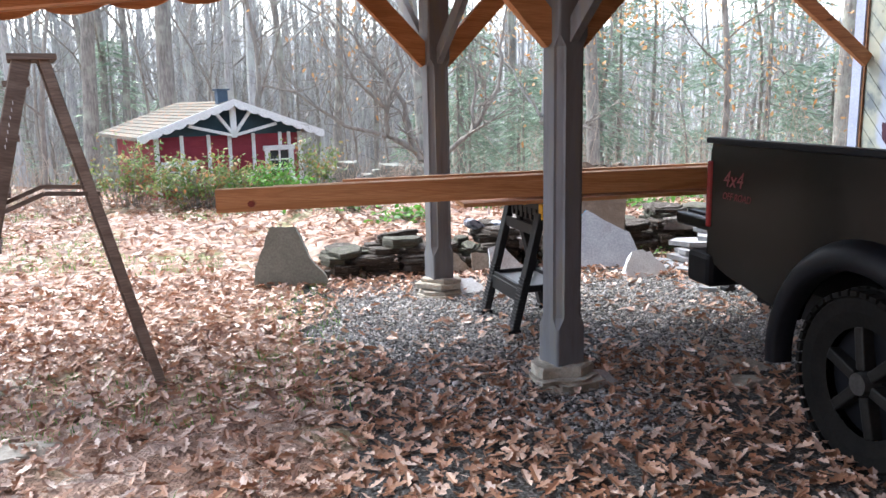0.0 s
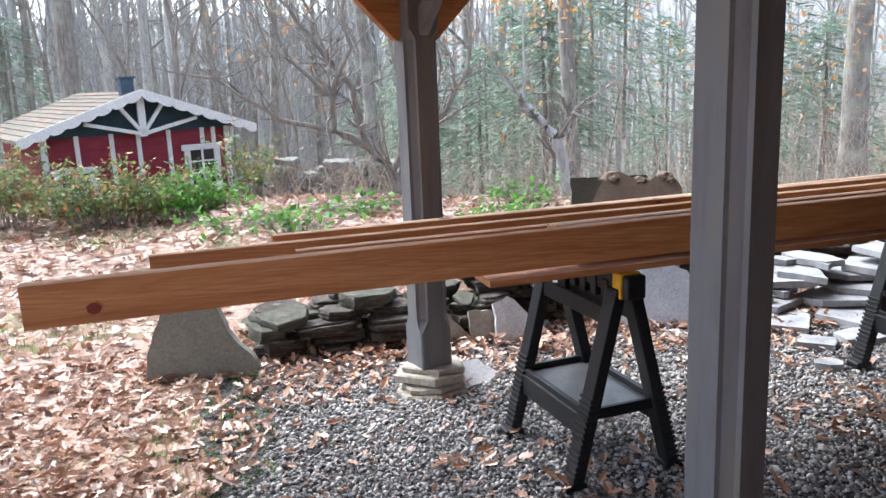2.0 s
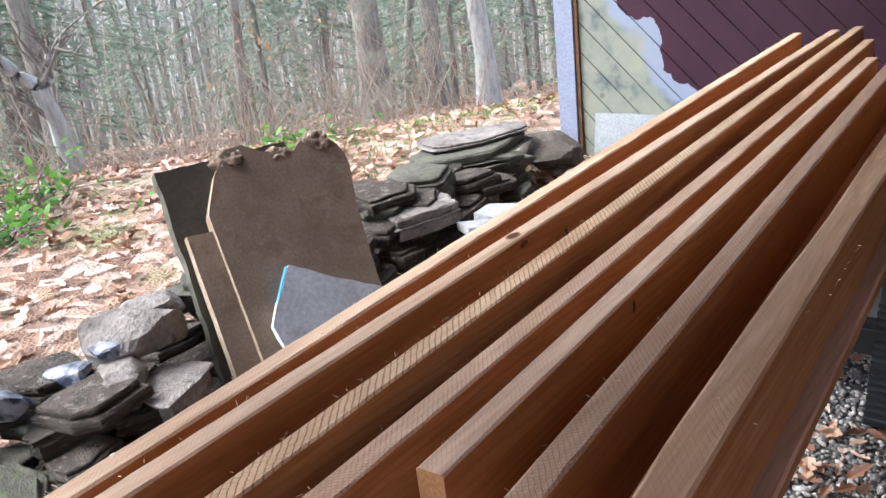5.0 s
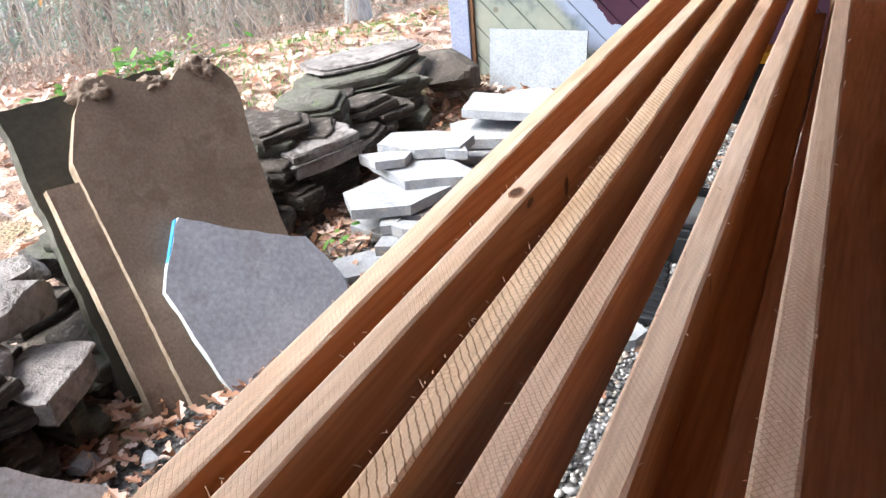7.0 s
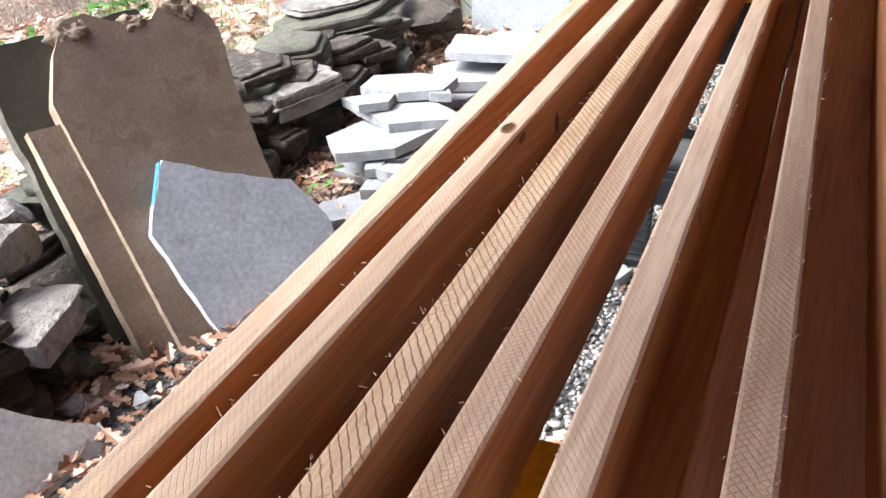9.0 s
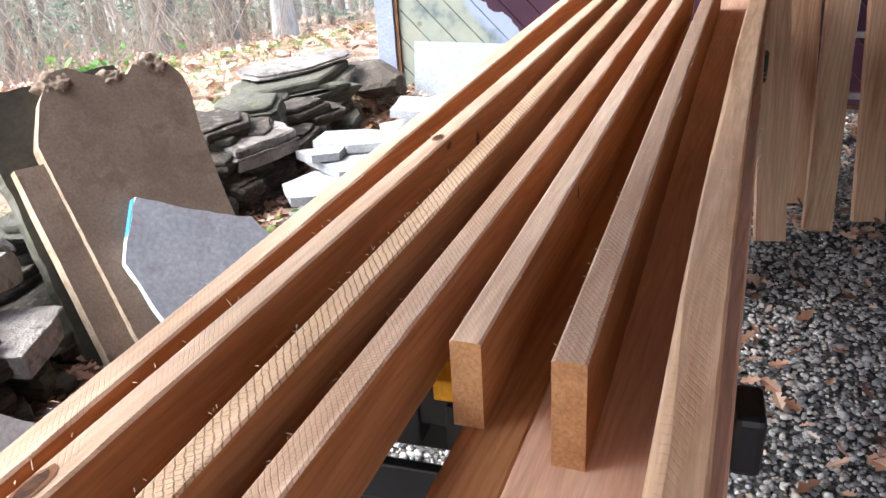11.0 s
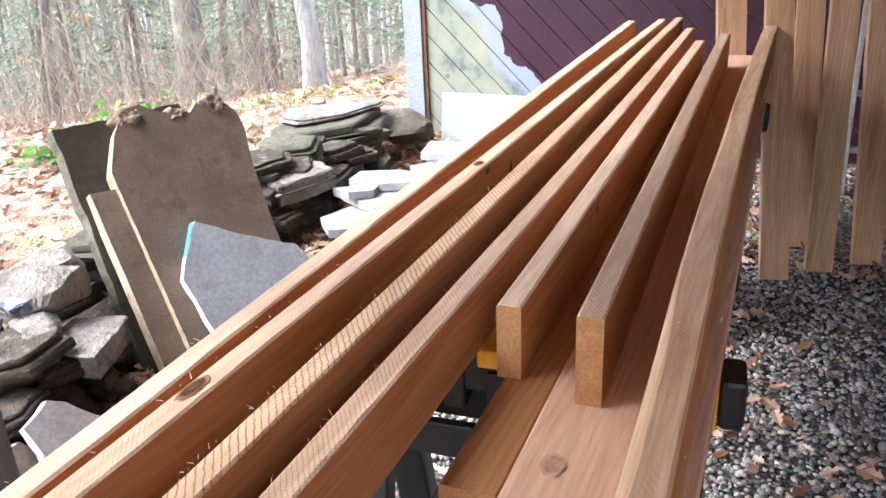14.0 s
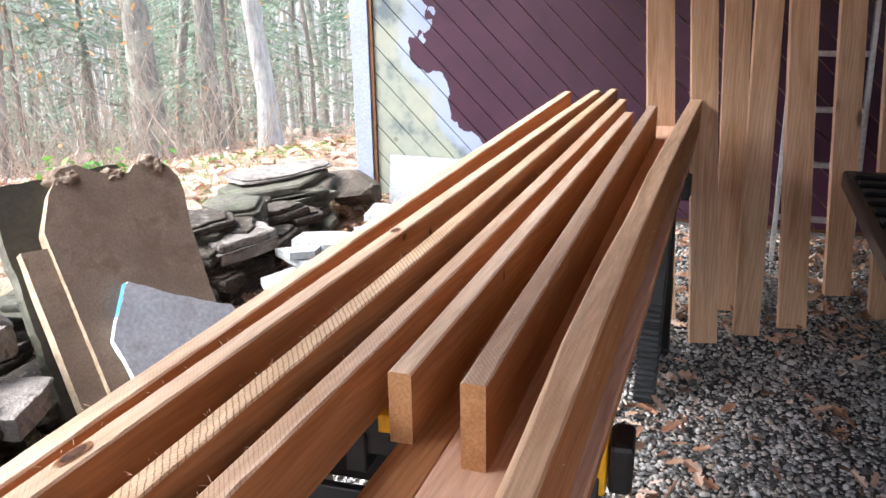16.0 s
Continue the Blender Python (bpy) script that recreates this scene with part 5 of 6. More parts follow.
    for p, q in (((0, rz - 0.06), (0, wz - 0.14)), ((0, wz - 0.1), (0.3, rz - 0.17)), ((0, wz - 0.1), (-0.3, rz - 0.17)), ((0.02, wz - 0.1), (0.78, wz + 0.08)), ((-0.02, wz - 0.1), (-0.78, wz + 0.08))):
        bm = bmesh.new()
        beam(bm, (p[0], -0.2, p[1]), (q[0], -0.2, q[1]), 0.05 if p[0] or q[0] else 0.1, 0.06, 0.004, up=(0, 1, 0))
        part("gable_truss", bm, m_white, t, "white decorative truss bar")
    for x in (-1.28, -0.86, -0.4, -0.03, 0.4, 0.9, 1.07, 1.28):
        bm = bmesh.new()
        low = 1.05 if x in (0.9, 1.07) else 0.0
        beam(bm, (x, -0.03, low), (x, -0.03, wz - 0.08), 0.06 if abs(x) < 1.2 else 0.08, 0.035, 0.003, up=(0, 1, 0))
        part("batten", bm, m_white, t, "white batten")
    for x0, x1, z0, z1 in ((0.6, 1.14, 0.36, 1.04), (-1.2, -0.66, 0.4, 0.85)):
        bm = bmesh.new()
        for q in ((x0, x0 + 0.09, z0, z1), (x1 - 0.09, x1, z0, z1)):
            box(bm, q[0], q[1], -0.06, -0.015, q[2], q[3], 0.004)
        for z in (z0, z1 - 0.08):
            box(bm, x0 - 0.03, x1 + 0.03, -0.066, -0.013, z, z + 0.085, 0.004)
        w = part("window", bm, m_white, t, "white framed window")
        for i in range(2):
            for j in range(3):
                bm = bmesh.new()
                dx, dz = (x1 - x0 - 0.18) / 2, (z1 - z0 - 0.16) / 3
                box(bm, x0 + 0.09 + i * dx + 0.012, x0 + 0.09 + (i + 1) * dx - 0.012, -0.04, -0.03, z0 + 0.085 + j * dz + 0.012, z0 + 0.085 + (j + 1) * dz - 0.012)
                part("pane", bm, m_glass, w)
        bm = bmesh.new()
        xm = (x0 + x1) / 2
        box(bm, xm - 0.016, xm + 0.016, -0.052, -0.028, z0 + 0.08, z1 - 0.08)
        for j in (1, 2):
            z = z0 + 0.085 + j * (z1 - z0 - 0.16) / 3
            box(bm, x0 + 0.09, xm - 0.016, -0.05, -0.028, z - 0.013, z + 0.013)
            box(bm, xm + 0.016, x1 - 0.09, -0.05, -0.028, z - 0.013, z + 0.013)
        part("muntin", bm, m_white, w)
    bm = bmesh.new()
    box(bm, -0.16, 0.02, 0.05, 0.23, rz - 0.1, rz + 0.2, 0.01)
    box(bm, -0.19, 0.05, 0.02, 0.26, rz + 0.201, rz + 0.23, 0.005)
    part("chimney", bm, m_chimney, t, "blue-grey metal chimney")


make_house()


# ---- woods ----
def grow(seed, height, r0, limbs, lean=(0, 0), low=0.35, twigs=5, bend=0.04, spread=0.9):
    """A bare tree: tapered trunk with limbs, and a crown of finer branches and twigs."""
    rnd = random.Random(seed)
    TV, TF, CV, CF = [], [], [], []
    n = 14
    p = Vector((0, 0, -0.15))
    d = Vector((lean[0], lean[1], 1)).normalized()
    pts, rad = [], []
    for i in range(n + 1):
        u = i / n
        pts.append(p.copy())
        rad.append(r0 * (1 - u) ** 0.75 * (1 + 0.55 * math.exp(-u * 28)) + 0.012)
        p += d * (height / n)
        d = (d + Vector((rnd.gauss(0, bend), rnd.gauss(0, bend), 0.02))).normalized()
    tube(TV, TF, pts, rad, 9)

    def limb(start, dirn, length, r, depth):
        k = 6 if depth else 4
        q = start.copy()
        dd = dirn.normalized()
        lp, lr = [], []
        for i in range(k + 1):
            u = i / k
            lp.append(q.copy())
            lr.append(max(0.0035, r * (1 - u * 0.85)))
            q += dd * (length / k)
            dd = (dd + Vector((rnd.gauss(0, 0.16), rnd.gauss(0, 0.16), rnd.gauss(0.07, 0.1)))).normalized()
        if depth >= 2:
            tube(TV, TF, lp, lr, 5)
        else:
            tube(CV, CF, lp, lr, 3)
        if depth > 0:
            for j in range(twigs if depth < 2 else twigs + 1):
                i = rnd.randint(1, k)
                a = (lp[min(i, k)] - lp[i - 1]).normalized()
                side = a.orthogonal()
                side.rotate(Matrix.Rotation(rnd.uniform(0, 6.28), 3, a))
                limb(lp[i], a * 0.8 + side.normalized() * rnd.uniform(0.5, 1.0) + Vector((0, 0, 0.15)), length * rnd.uniform(0.35, 0.6), lr[i] * 0.6, depth - 1)

    for j in range(limbs):
        u = low + (1 - low) * (j + rnd.random()) / limbs
        i = min(n - 1, int(u * n))
        a = rnd.uniform(0, 6.28)
        up = 0.35 + 0.8 * u
        limb(pts[i].lerp(pts[i + 1], u * n - i), Vector((math.cos(a) * spread, math.sin(a) * spread, up)), height * rnd.uniform(0.16, 0.3) * (1.25 - 0.6 * u), rad[i] * 0.42, 2)
    return TV, TF, CV, CF


def make_tree(name, data, bark, label, m, group):
    TV, TF, CV, CF = data
    t = thing(name, label, "tree", m, group)
    a = new("trunk", data_mesh("trunk", TV, TF, bark))
    a.parent = t
    b = new("crown", data_mesh("crown", CV, CF, m_twig))
    b.parent = t
    return t


rnd = random.Random(77)
protos = []
for i in range(7):
    H = rnd.uniform(13, 18)
    protos.append(make_tree("bare_tree", grow(100 + i, H, rnd.uniform(0.075, 0.14), 9, low=0.28, twigs=4), m_bark if i % 3 else m_bark_pale, "tall bare grey-barked forest tree", pose(-10 + i * 3.1, 22 + (i * 7) % 5, -0.3), "bare forest trees"))
for i in range(3):
    protos.append(make_tree("sapling", grow(200 + i, rnd.uniform(5, 8), 0.045, 8, low=0.25, twigs=4, bend=0.07), m_twig, "thin bare young tree at the edge of the woods", pose(-4 + i * 4, 17, 0), "bare forest trees"))


def clear_spot(x, y):
    if y < 12.6 and x < 5.5:
        return False
    if -5.5 < x < 2.6 and y < 20.5:
        return False
    if 0.6 * x + 0.8 * y < 11.5 and x > 4.5:
        return False
    return True


count = 0
tries = 0
while count < 240 and tries < 4000:
    tries += 1
    a = rnd.uniform(-35, 78)
    dist = 12.5 + 42 * rnd.random() ** 0.8
    x, y = 1.0 + dist * math.sin(radians(a)), 1.5 + dist * math.cos(radians(a))
    if not clear_spot(x, y):
        continue
    if a > 22 and dist < 21 and rnd.random() < 0.6:
        continue
    pr = protos[rnd.randint(0, 6)] if rnd.random() < 0.55 else protos[rnd.randint(7, 9)]
    s = rnd.uniform(0.75, 1.2)
    c = copy_thing(pr, pose(x, y, ground_z(x, y), rnd.uniform(-4, 4), rnd.uniform(-4, 4), rnd.uniform(0, 360)))
    c.scale = (s, s, s)
    count += 1

# trees with a place of their own
def limbed(seed, limbs, twig_len, n_twigs):
    """A small tree from a few chosen limbs (points and first radius), set with random twigs."""
    r3 = random.Random(seed)
    TV, TF, CV, CF = [], [], [], []

    def twig(p, d, l, r, depth):
        q, pts = p.copy(), []
        d = d.normalized()
        for i in range(5):
            pts.append(q.copy())
            q += d * (l / 4)
            d = (d + Vector((r3.gauss(0, 0.2), r3.gauss(0, 0.2), r3.gauss(0.05, 0.14)))).normalized()
        tube(CV, CF, pts, [max(0.0025, r * (1 - i * 0.2)) for i in range(5)], 3)
        if depth:
            for k in range(3):
                i = r3.randint(1, 4)
                twig(pts[i], d + Vector((r3.gauss(0, 0.7), r3.gauss(0, 0.7), r3.gauss(0.2, 0.5))), l * r3.uniform(0.4, 0.7), r * 0.6, depth - 1)

    for pts, r0, r1 in limbs:
        fine = []
        P = [Vector(p) for p in pts]
        for a, b in zip(P, P[1:]):
            for k in range(4):
                fine.append(a.lerp(b, k / 4) + Vector((r3.gauss(0, 0.015), r3.gauss(0, 0.015), 0)))
        fine.append(P[-1])
        m_ = len(fine) - 1
        tube(TV, TF, fine, [r0 + (r1 - r0) * i / m_ for i in range(m_ + 1)], 7)
        for k in range(int(n_twigs * (1.0 if r0 < 0.06 else 0.35))):
            i = r3.randint(m_ // 3, m_)
            d = (fine[i] - fine[max(0, i - 2)]).normalized()
            twig(fine[i], d * 0.7 + Vector((r3.gauss(0, 0.6), r3.gauss(0, 0.5), r3.gauss(0.3, 0.5))), twig_len * r3.uniform(0.4, 1.2), (r0 + (r1 - r0) * i / m_) * 0.5 + 0.002, 2)
    return TV, TF, CV, CF


make_tree("crooked_tree", limbed(301, [
    ([(0.05, 0, -0.1), (-0.08, 0, 0.3), (-0.36, 0.05, 0.62)], 0.085, 0.06),
    ([(-0.36, 0.05, 0.62), (-0.75, 0, 0.82), (-0.8, -0.1, 1.25), (-0.55, -0.1, 1.8), (-0.6, 0, 2.6)], 0.055, 0.014),
    ([(-0.36, 0.05, 0.62), (-0.46, 0.2, 1.3), (-0.9, 0.3, 1.9), (-1.5, 0.3, 2.7)], 0.05, 0.012),
    ([(-0.75, 0, 0.82), (-1.4, -0.2, 1.0), (-2.1, -0.3, 1.5), (-2.6, -0.3, 1.6)], 0.035, 0.008),
    ([(-0.8, -0.1, 1.25), (-1.3, -0.2, 1.7), (-1.5, -0.2, 2.4)], 0.03, 0.008),
    ([(-0.08, 0, 0.3), (0.2, 0, 0.6), (0.53, -0.1, 0.85), (0.95, -0.1, 1.5), (1.04, 0, 2.3), (1.2, 0, 3.1)], 0.05, 0.012),
    ([(0.53, -0.1, 0.85), (0.7, 0.3, 1.6), (0.6, 0.4, 2.5)], 0.03, 0.008)], 0.9, 16),
    m_twig, "leaning bare crooked tree with many thin branches", pose(2.75, 12.2, 0.15), "")
make_tree("forked_tree", limbed(304, [
    ([(0.06, 0, -0.1), (0.02, 0, 0.2), (-0.06, 0, 0.62)], 0.09, 0.07),
    ([(-0.06, 0, 0.62), (-0.3, 0, 0.85), (-0.55, 0, 1.12)], 0.065, 0.05),
    ([(-0.06, 0, 0.6), (0.06, 0, 0.72), (0.1, 0, 0.86)], 0.055, 0.04),
    ([(-0.55, 0, 1.12), (-0.8, 0.1, 1.5), (-1.1, 0.1, 2.0)], 0.022, 0.006),
    ([(-0.5, 0, 1.1), (-0.45, 0.1, 1.8), (-0.5, 0.1, 2.6)], 0.02, 0.006)], 0.6, 7),
    m_bark_pale, "pale stunted tree with a broken fork", pose(4.7, 11.5, 0.15), "")
for x, y, s, sd, h in ((10.6, 13.0, 0.2, 401, 18), (11.9, 12.8, 0.15, 402, 17), (-1.9, 19.5, 0.2, 403, 17), (-5.2, 15.0, 0.24, 404, 16), (-3.9, 21, 0.18, 405, 17), (6.6, 15.2, 0.13, 406, 16)):
    make_tree("oak_tree", grow(sd, h, s, 9, low=0.32, twigs=4, bend=0.025), m_bark, "thick grey oak trunk at the edge of the woods", pose(x, y, ground_z(x, y)), "")


# far trunks: too many and too far to count
def far_woods():
    r2 = random.Random(9)
    V, F = [], []
    for i in range(2300):
        a = radians(r2.uniform(-45, 85) if i < 1500 else r2.uniform(-40, 12))
        d = r2.uniform(36, 110)
        x, y = d * math.sin(a), d * math.cos(a)
        h = r2.uniform(10, 17)
        r = r2.uniform(0.06, 0.2)
        b = Vector((x, y, ground_z(x, y) - 0.5))
        lean = Vector((r2.gauss(0, 0.5), r2.gauss(0, 0.5), 0))
        tube(V, F, [b, b + Vector((0, 0, h * 0.5)) + lean * 0.4, b + Vector((0, 0, h)) + lean], [r, r * 0.7, 0.02], 4)
        for j in range(9):
            u = r2.uniform(0.35, 0.95)
            s = b + Vector((0, 0, h * u)) + lean * u
            t = r2.uniform(0, 6.28)
            l = r2.uniform(1.5, 4)
            tube(V, F, [s, s + Vector((math.cos(t) * l * 0.6, math.sin(t) * l * 0.6, l * 0.8))], [r * 0.25, 0.012], 3)
    # one pale bark for every trunk here, its lightness standing in for haze
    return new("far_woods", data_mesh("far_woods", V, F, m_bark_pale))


def glowing_haze_sheet():
    """A plain curved sheet far behind the woods, glowing with painted pale winter haze."""
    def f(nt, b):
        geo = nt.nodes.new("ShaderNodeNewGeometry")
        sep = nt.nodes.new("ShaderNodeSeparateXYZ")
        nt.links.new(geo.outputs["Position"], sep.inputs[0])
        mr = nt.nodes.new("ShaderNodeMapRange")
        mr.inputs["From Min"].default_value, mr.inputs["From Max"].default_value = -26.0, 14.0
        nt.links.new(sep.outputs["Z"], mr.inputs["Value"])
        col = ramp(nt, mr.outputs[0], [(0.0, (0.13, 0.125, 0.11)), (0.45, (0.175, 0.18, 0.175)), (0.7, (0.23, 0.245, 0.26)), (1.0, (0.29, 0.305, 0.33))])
        # emission, not lit: the haze's brightness between the trunks is put in here
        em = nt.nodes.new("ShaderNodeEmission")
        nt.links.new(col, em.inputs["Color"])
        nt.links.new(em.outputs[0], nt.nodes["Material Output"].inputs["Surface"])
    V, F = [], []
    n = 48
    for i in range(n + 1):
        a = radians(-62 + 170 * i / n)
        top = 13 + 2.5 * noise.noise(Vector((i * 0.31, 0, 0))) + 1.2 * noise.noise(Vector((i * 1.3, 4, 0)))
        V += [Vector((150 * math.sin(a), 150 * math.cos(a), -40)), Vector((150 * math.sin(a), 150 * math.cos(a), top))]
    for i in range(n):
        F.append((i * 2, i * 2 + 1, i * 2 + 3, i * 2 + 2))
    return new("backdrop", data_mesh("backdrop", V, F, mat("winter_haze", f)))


tagged(glowing_haze_sheet(), "added sheet glowing with painted pale haze far behind the woods", "backdrop", kind="structure")
tagged(far_woods(), "grey bare woods in the distance", "woods", kind="stuff")


# ---- hemlocks: drooping fans of small needle sprays ----
def hemlock_sprays(seed, height, spread):
    r2 = random.Random(seed)
    V, F = [], []
    for i in range(int(60 * height)):
        u = r2.random() ** 0.8
        z = height * (0.06 + 0.94 * u)
        reach = spread * (1 - u) ** 0.8 * r2.uniform(0.35, 1.0) + 0.1
        a = r2.uniform(0, 6.28)
        c = Vector((math.cos(a) * reach, math.sin(a) * reach, z - reach * 0.25 + r2.gauss(0, 0.06)))
        out = Vector((math.cos(a), math.sin(a), -0.35)).normalized()
        side = Vector((-math.sin(a), math.cos(a), r2.gauss(0, 0.2)))
        for k in range(7):
            l = r2.uniform(0.1, 0.26)
            o = c + side * r2.gauss(0, 0.16) + out * r2.gauss(0, 0.14)
            dd = (out + side * r2.gauss(0, 0.7)).normalized()
            w = Vector((r2.gauss(0, 1), r2.gauss(0, 1), r2.gauss(0, 0.6))).normalized() * 0.026
            b = len(V)
            V += [o - w, o + w, o + dd * l + w * 0.3, o + dd * l - w * 0.3]
            F.append((b, b + 1, b + 2, b + 3))
    return V, F


hem = []
for i in range(3):
    h = (3.2, 4.6, 6.0)[i]
    t = thing("hemlock", "young green hemlock with drooping sprays in the understory", "tree", pose(7 + i * 1.6, 17 + i * 1.4, 0), "hemlocks in the understory")
    TV, TF, BTV, BTF = [], [], [], []
    tube(TV, TF, [Vector((0, 0, -0.1)), Vector((0.05, 0, h * 0.5)), Vector((0, 0.04, h))], [0.06, 0.04, 0.01], 6)
    r2 = random.Random(i)
    for k in range(26):
        u = r2.uniform(0.08, 0.95)
        a = r2.uniform(0, 6.28)
        l = 1.5 * (1 - u) ** 0.8 + 0.1
        tube(BTV, BTF, [Vector((0, 0, h * u)), Vector((math.cos(a) * l, math.sin(a) * l, h * u - l * 0.25))], [0.012, 0.004], 3)
    a = new("trunk", data_mesh("trunk", TV, TF, m_twig))
    a.parent = t
    a = new("limbwork", data_mesh("limbwork", BTV, BTF, m_twig))
    a.parent = t
    tagged(a, kind="stuff")
    V, F = hemlock_sprays(500 + i, h, 1.6)
    b = new("crown", data_mesh("crown", V, F, m_hemlock, False))
    b.parent = t
    hem.append(t)
r2 = random.Random(40)
for i in range(58):
    a = r2.uniform(8, 72) if i < 46 else r2.uniform(-38, -8)
    d = r2.uniform(16, 38) if i < 46 else r2.uniform(22, 36)
    x, y = 1.5 + d * math.sin(radians(a)), 1.5 + d * math.cos(radians(a))
    if clear_spot(x, y):
        c = copy_thing(hem[i % 3], pose(x, y, ground_z(x, y), 0, 0, r2.uniform(0, 360)))
        s = r2.uniform(0.7, 1.25)
        c.scale = (s, s, s)


# ---- undergrowth ----
def leaf_proto(lobes=3):
    """A curled oak leaf, 1 long, made of few triangles."""
    prof = [(0.0, 0.0), (0.22, 0.2), (0.34, 0.11), (0.52, 0.3), (0.64, 0.13), (0.8, 0.2), (1.0, 0.0)]
    V, F = [], []
    for x, w in prof:
        zc = 0.16 * (x - 0.5) ** 2
        V += [(x - 0.5, 0, zc), (x - 0.5, w, zc + w * 0.35), (x - 0.5, -w, zc + w * 0.28)]
    for i in range(len(prof) - 1):
        a, b = i * 3, i * 3 + 3
        F += [(a, b, b + 1), (a, b + 1, a + 1), (a, a + 2, b + 2), (a, b + 2, b)]
    return V, [f for f in F]


LV, LF = leaf_proto()


def gravel_here(x, y):
    w = 0.8 * noise.noise(Vector((x * 0.9, y * 0.9, 5)))
    return x > 0.55 + w * 0.9 and 3.5 + w * 0.8 < y < 6.55 + w * 0.2


def leaf_places(n, x0, x1, y0, y1, size, seed, keep):
    r2 = random.Random(seed)
    rows = []
    for _ in range(n):
        x, y = r2.uniform(x0, x1), r2.uniform(y0, y1)
        if r2.random() > keep(x, y):
            continue
        s = size * r2.uniform(0.6, 1.35)
        rows.append((x, y, ground_z(x, y) + 0.012 + r2.random() * 0.03, r2.gauss(0, 0.38), r2.gauss(0, 0.38), r2.uniform(0, 6.28), s, s * r2.uniform(0.75, 1.15), s * r2.uniform(0.5, 2.2)))
    return rows


def keep_near(x, y):
    if x > 5.9 and y < 7.4:
        return 0.0
    if gravel_here(x, y):
        d = 0.05 + 0.3 * max(0, noise.noise(Vector((x * 1.3, y * 1.3, 8))))
        if y < 4.7 and x < 2.7:
            d += 0.34 * (1 - smooth01(4.1, 4.7, y))
        if y > 6.1:
            d += 0.3
        if 2.2 < x < 3.6 and y > 6.45:
            d += 0.6
        if x > 4.2 and y < 5.2:
            d += 0.16
        return d
    g = 0.62 + 0.5 * noise.noise(Vector((x * 0.7, y * 0.7, 2)))
    return max(0.12, min(1, g))


rows = leaf_places(62000, -4.5, 6, 0.9, 7.2, 0.068, 1, keep_near) + leaf_places(17000, -7, 8, 7.0, 14.5, 0.09, 2, lambda x, y: 0.75 if x > -3.5 or y < 11 else 0.4) + leaf_places(11000, -12, 16, 12, 24, 0.12, 3, lambda x, y: 0.8)
tagged(scatter("fallen_leaves", LV, LF, rows, m_leaf), "dry brown and pinkish oak leaves strewn on the ground", "leaves", kind="stuff")

# grass tufts and blades between the leaves
BV = [(-0.5, 0, 0), (0.5, 0, 0), (0.3, 0.25, 0.6), (-0.2, 0.25, 0.6), (0.05, 0.7, 1.0)]
BF = [(0, 1, 2), (0, 2, 3), (3, 2, 4)]
r2 = random.Random(14)
rows = []
while len(rows) < 9000:
    x, y = r2.uniform(-7, 0.6), r2.uniform(2.5, 13)
    if noise.noise(Vector((x * 0.8, y * 0.8, 4))) < 0.12:
        continue
    h = r2.uniform(0.03, 0.08)
    rows.append((x, y, ground_z(x, y), r2.gauss(0, 0.3), r2.gauss(0, 0.3), r2.uniform(0, 6.28), 0.006, h * 0.6, h))
while len(rows) < 11500:
    x, y = r2.uniform(4.6, 8.5), r2.uniform(7.9, 9.6)
    h = r2.uniform(0.03, 0.07)
    rows.append((x, y, ground_z(x, y), r2.gauss(0, 0.3), r2.gauss(0, 0.3), r2.uniform(0, 6.28), 0.006, h * 0.6, h))
tagged(scatter("grass", BV, BF, rows, m_green), "short green grass blades between fallen leaves", "grass", kind="stuff")

bm = bmesh.new()
bmesh.ops.create_icosphere(bm, subdivisions=1, radius=0.5)
PV, PF = [tuple(v.co) for v in bm.verts], [tuple(v.index for v in f.verts) for f in bm.faces]
bm.free()
r2 = random.Random(4)
rows = []
while len(rows) < 62000:
    x, y = r2.uniform(0.2, 6.0), r2.uniform(3.2, 6.7)
    if not gravel_here(x, y) or (x > 3.2 and y > 6.0 and r2.random() < 0.5):
        continue
    s = 0.0132 * math.exp(r2.gauss(0, 0.32))
    rows.append((x, y, r2.uniform(-0.002, 0.012), r2.gauss(0, 0.3), r2.gauss(0, 0.3), r2.uniform(0, 6.28), s * r2.uniform(1.1, 1.7), s * r2.uniform(0.9, 1.2), s * r2.uniform(0.55, 0.85)))
tagged(scatter("gravel", PV, PF, rows, m_pebble, True), "loose grey river pebbles covering the carport floor", "gravel", kind="stuff")

# leafy shrubs: small oval leaves on thin stems
OV = [(-0.5, 0, 0), (-0.15, 0.22, 0.05), (0.25, 0.18, 0.04), (0.5, 0, 0), (0.25, -0.18, 0.04), (-0.15, -0.22, 0.05)]
OF = [(0, 1, 5), (1, 2, 4), (1, 4, 5), (2, 3, 4)]


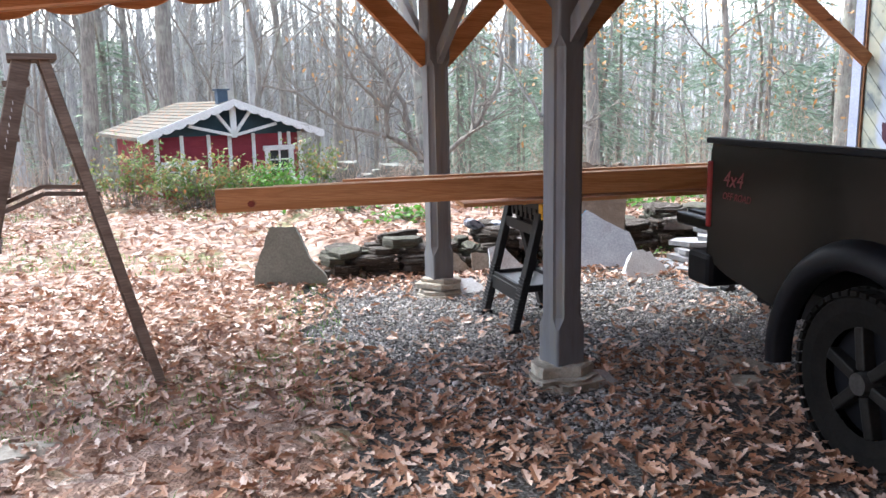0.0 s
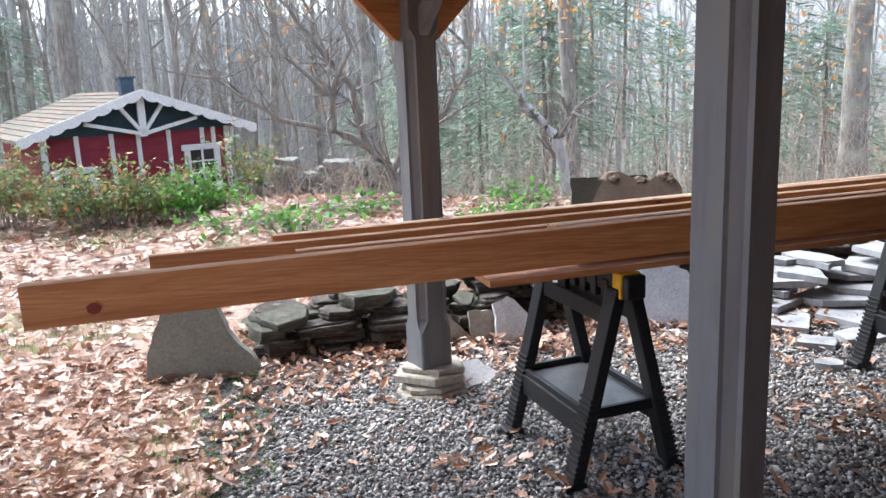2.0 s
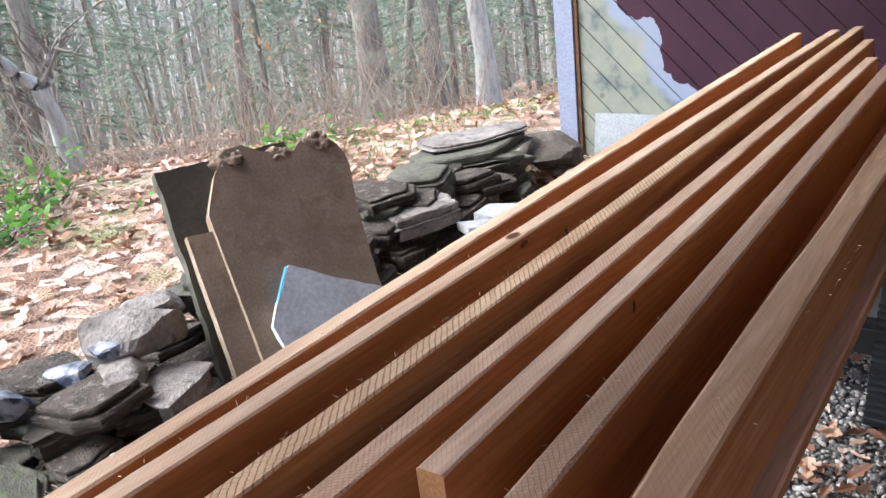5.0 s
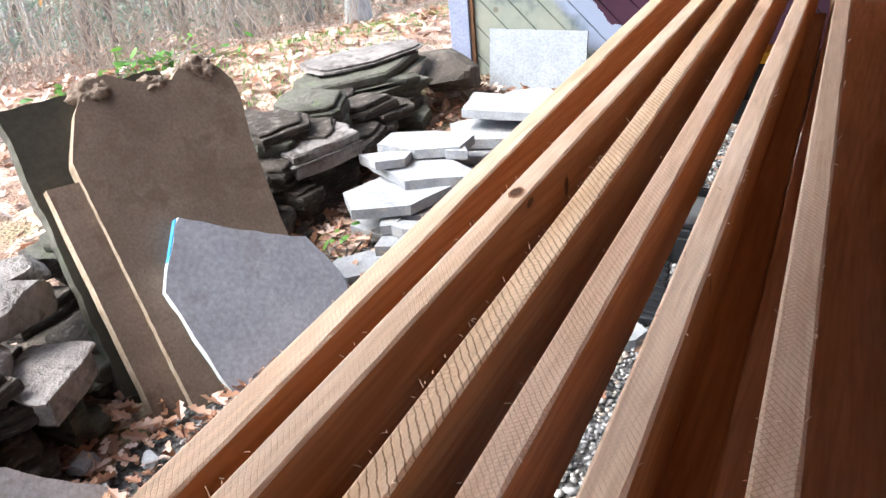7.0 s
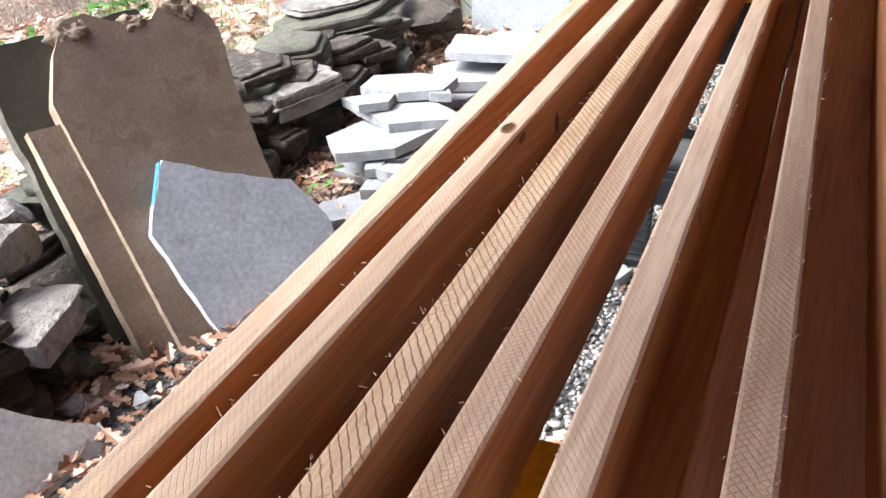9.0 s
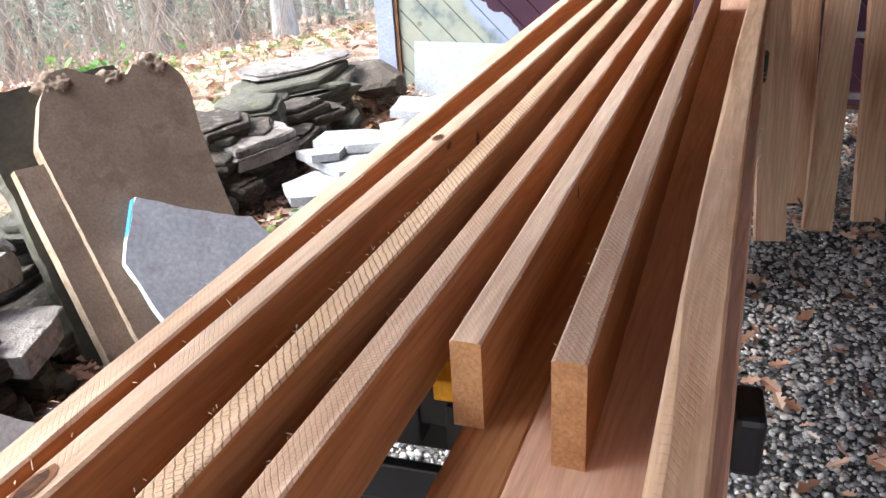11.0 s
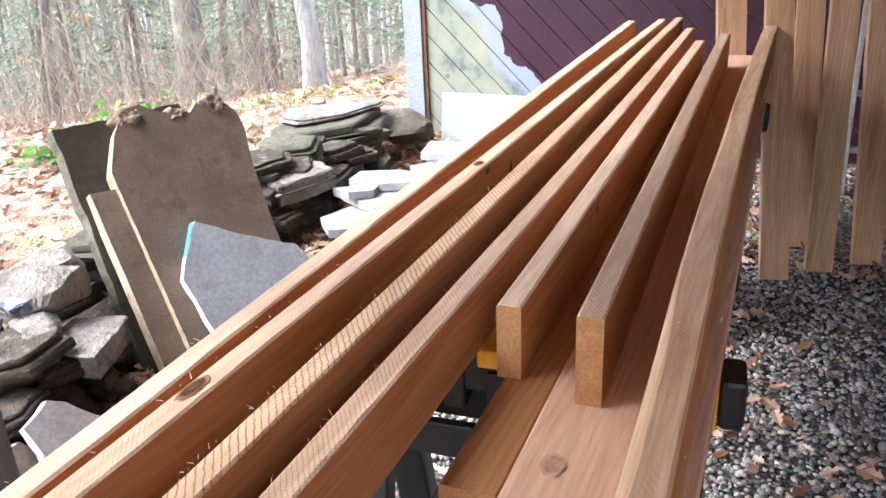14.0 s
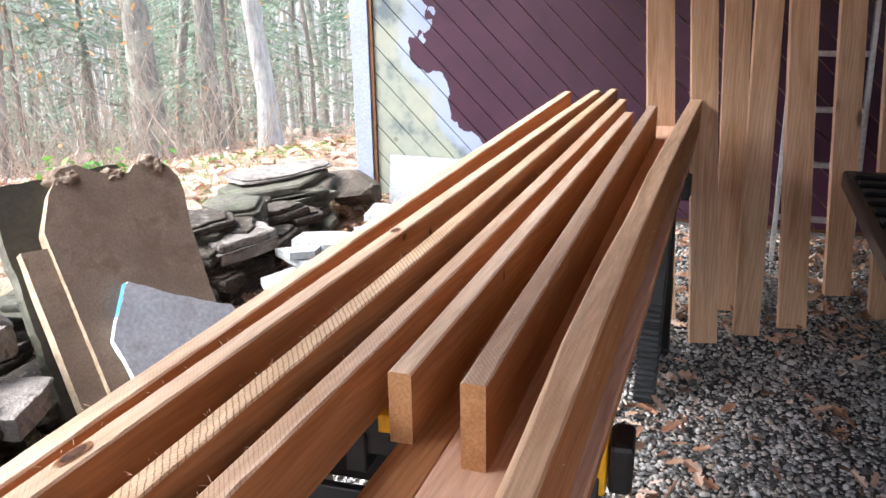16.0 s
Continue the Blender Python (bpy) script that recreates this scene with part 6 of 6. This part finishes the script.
def make_shrub(x, y, rx, ry, h, n, size, material, label, seed, stems=30):
    r2 = random.Random(seed)
    t = thing("shrub", label, "shrub", pose(x, y, ground_z(x, y)))
    V, F = [], []
    rows = []
    for k in range(stems):
        a, q = r2.uniform(0, 6.28), r2.random() ** 0.6
        tip = Vector((math.cos(a) * q * rx, math.sin(a) * q * ry, h * r2.uniform(0.45, 1.1) * (1.1 - 0.45 * q)))
        mid = tip * 0.5 + Vector((r2.gauss(0, 0.07), r2.gauss(0, 0.07), 0.12 * h))
        root = Vector((tip.x * 0.35, tip.y * 0.35, -0.03))
        tube(V, F, [root, mid, tip], [0.007, 0.005, 0.002], 3)
        for j in range(n // stems):
            u = r2.uniform(0.25, 1.05)
            p = (root.lerp(mid, u * 2) if u < 0.5 else mid.lerp(tip, u * 2 - 1)) + Vector((r2.gauss(0, 0.07), r2.gauss(0, 0.07), r2.gauss(0, 0.05)))
            s = size * r2.uniform(0.6, 1.3)
            rows.append((p.x, p.y, p.z, r2.gauss(0, 0.6), r2.gauss(0, 0.6), r2.uniform(0, 6.28), s, s, s))
    a = new("bare_stem", data_mesh("bare_stem", V, F, m_twig))
    a.parent = t
    tagged(a, kind="stuff")
    b = scatter("foliage", OV, OF, rows, material)
    b.parent = t
    return t


make_shrub(-0.7, 12.3, 1.4, 0.7, 0.85, 2600, 0.075, m_bush, "green and yellowing shrub before the red house", 1, 60)
make_shrub(0.25, 12.2, 0.8, 0.6, 0.6, 1300, 0.075, m_green, "leafy green shrub before the red house", 2, 40)
make_shrub(-1.9, 12.8, 1.0, 0.6, 1.05, 1500, 0.07, m_bush, "sparse yellow-green shrub by the red house", 3, 50)
make_shrub(0.95, 12.9, 0.5, 0.5, 0.9, 700, 0.07, m_bush, "tall thin shrub with red-brown leaves", 4, 26)
for i, (x, y, r, h) in enumerate(((1.2, 9.7, 0.7, 0.25), (0.7, 10.2, 0.6, 0.22), (1.9, 10.6, 0.6, 0.2), (3.6, 10.0, 0.7, 0.32), (3.0, 9.4, 0.5, 0.16), (1.6, 8.7, 0.5, 0.12), (4.4, 9.0, 0.5, 0.1), (5.5, 9.4, 0.7, 0.1))):
    make_shrub(x, y, r * 1.1, r * 0.8, h, 170, 0.085, m_green, "low bright green ground plants among leaves", 10 + i, 40)
make_shrub(3.66, 6.75, 0.08, 0.07, 0.12, 20, 0.05, m_green, "small green weed between stones", 31, 6)


def brush(seed, spots, name, label):
    r2 = random.Random(seed)
    V, F = [], []
    for x, y, r, h, n in spots:
        for k in range(n):
            a, q = r2.uniform(0, 6.28), r * math.sqrt(r2.random())
            bx, by = x + math.cos(a) * q, y + math.sin(a) * q
            b = Vector((bx, by, ground_z(bx, by) - 0.02))
            hh = h * (0.25 + 1.1 * r2.random() ** 1.6)
            o = Vector((r2.gauss(0, 0.45) * hh, r2.gauss(0, 0.45) * hh, hh))
            mid = b + o * 0.55 + Vector((r2.gauss(0, 0.05), r2.gauss(0, 0.05), 0.06 * hh))
            tube(V, F, [b, mid, b + o], [0.006, 0.0045, 0.0018], 3)
            for j in range(3):
                s = mid.lerp(b + o, r2.random())
                tube(V, F, [s, s + Vector((r2.gauss(0, 0.16), r2.gauss(0, 0.16), r2.uniform(0.02, 0.25))) * (0.5 + hh * 0.4)], [0.003, 0.0012], 3)
    return tagged(new(name, data_mesh(name, V, F, m_brush)), label, "brush", kind="stuff")


brush(1, [(-4.0, 12.5, 1.6, 0.8, 220), (-5.5, 11.0, 1.8, 0.7, 200), (2.0, 14.0, 1.2, 0.6, 120), (3.6, 13.2, 1.6, 0.5, 120), (5.2, 11.4, 1.3, 0.35, 60), (6.4, 12.2, 1.6, 0.8, 60), (7.4, 10.9, 1.2, 0.45, 60), (8.8, 11.6, 1.8, 0.9, 70), (6.2, 13.5, 2.0, 1.3, 50), (9.5, 12.5, 2.4, 1.5, 60), (4.0, 16, 3, 1.1, 70), (12, 12, 2.6, 1.4, 80), (0.5, 18, 3, 1.0, 70), (6.6, 12.0, 1.8, 2.2, 45), (9.0, 12.6, 2.2, 2.6, 60), (4.4, 13.4, 1.8, 1.9, 40), (12.5, 13.0, 3.0, 2.6, 60)], "dry_brush", "dry brown twiggy undergrowth at the wood's edge")

# tan leaves that still hang on a few twigs
r2 = random.Random(12)
rows = []
for cx, cy, cz, sx, sy, sz, n in ((5.5, 13.5, 2.9, 1.3, 0.8, 0.3, 240), (7.0, 14.0, 3.4, 1.4, 0.8, 0.3, 200), (8.2, 12.0, 2.2, 1.6, 1.0, 0.9, 200), (1.8, 15.0, 3.0, 0.9, 0.8, 0.8, 160), (4.6, 13.0, 2.3, 1.4, 0.7, 0.5, 160), (10, 11.5, 2.6, 1.6, 1.2, 1.0, 180)):
    for k in range(int(n * 1.5)):
        s = r2.uniform(0.06, 0.12)
        rows.append((cx + r2.gauss(0, sx * 0.6), cy + r2.gauss(0, sy), cz + r2.gauss(0, sz * 0.9), r2.gauss(0, 0.9), r2.gauss(0, 0.9), r2.uniform(0, 6.28), s, s, s))
tagged(scatter("hanging_leaves", OV, OF, rows, m_beech), "tan dead leaves still hanging on thin twigs", "leaves", kind="stuff")


# low rubble wall far off, by the edge of the woods
def far_wall():
    t = thing("rubble_wall", "old mossy rubble wall at the edge of the woods", "stone wall")
    r2 = random.Random(8)
    pale_meshes = []
    for me in stone_meshes[:5]:
        c = me.copy()
        c.materials[0] = m_rockslab
        pale_meshes.append(c)
    for i in range(120):
        u = r2.random()
        x, y = 1.6 + 2.2 * u, 16.2 - 0.6 * u
        level = r2.randint(0, 6)
        ob = new("stone", r2.choice(pale_meshes))
        ob.parent = t
        w = r2.uniform(0.25, 0.55)
        ob.matrix_basis = pose(x, y + r2.gauss(0, 0.08), ground_z(x, y) - 0.03 + 0.115 * level, r2.uniform(-5, 5), r2.uniform(-5, 5), r2.uniform(-20, 20)) @ Matrix.Diagonal((w, 0.4, 0.135, 1))


far_wall()
siding_planks()
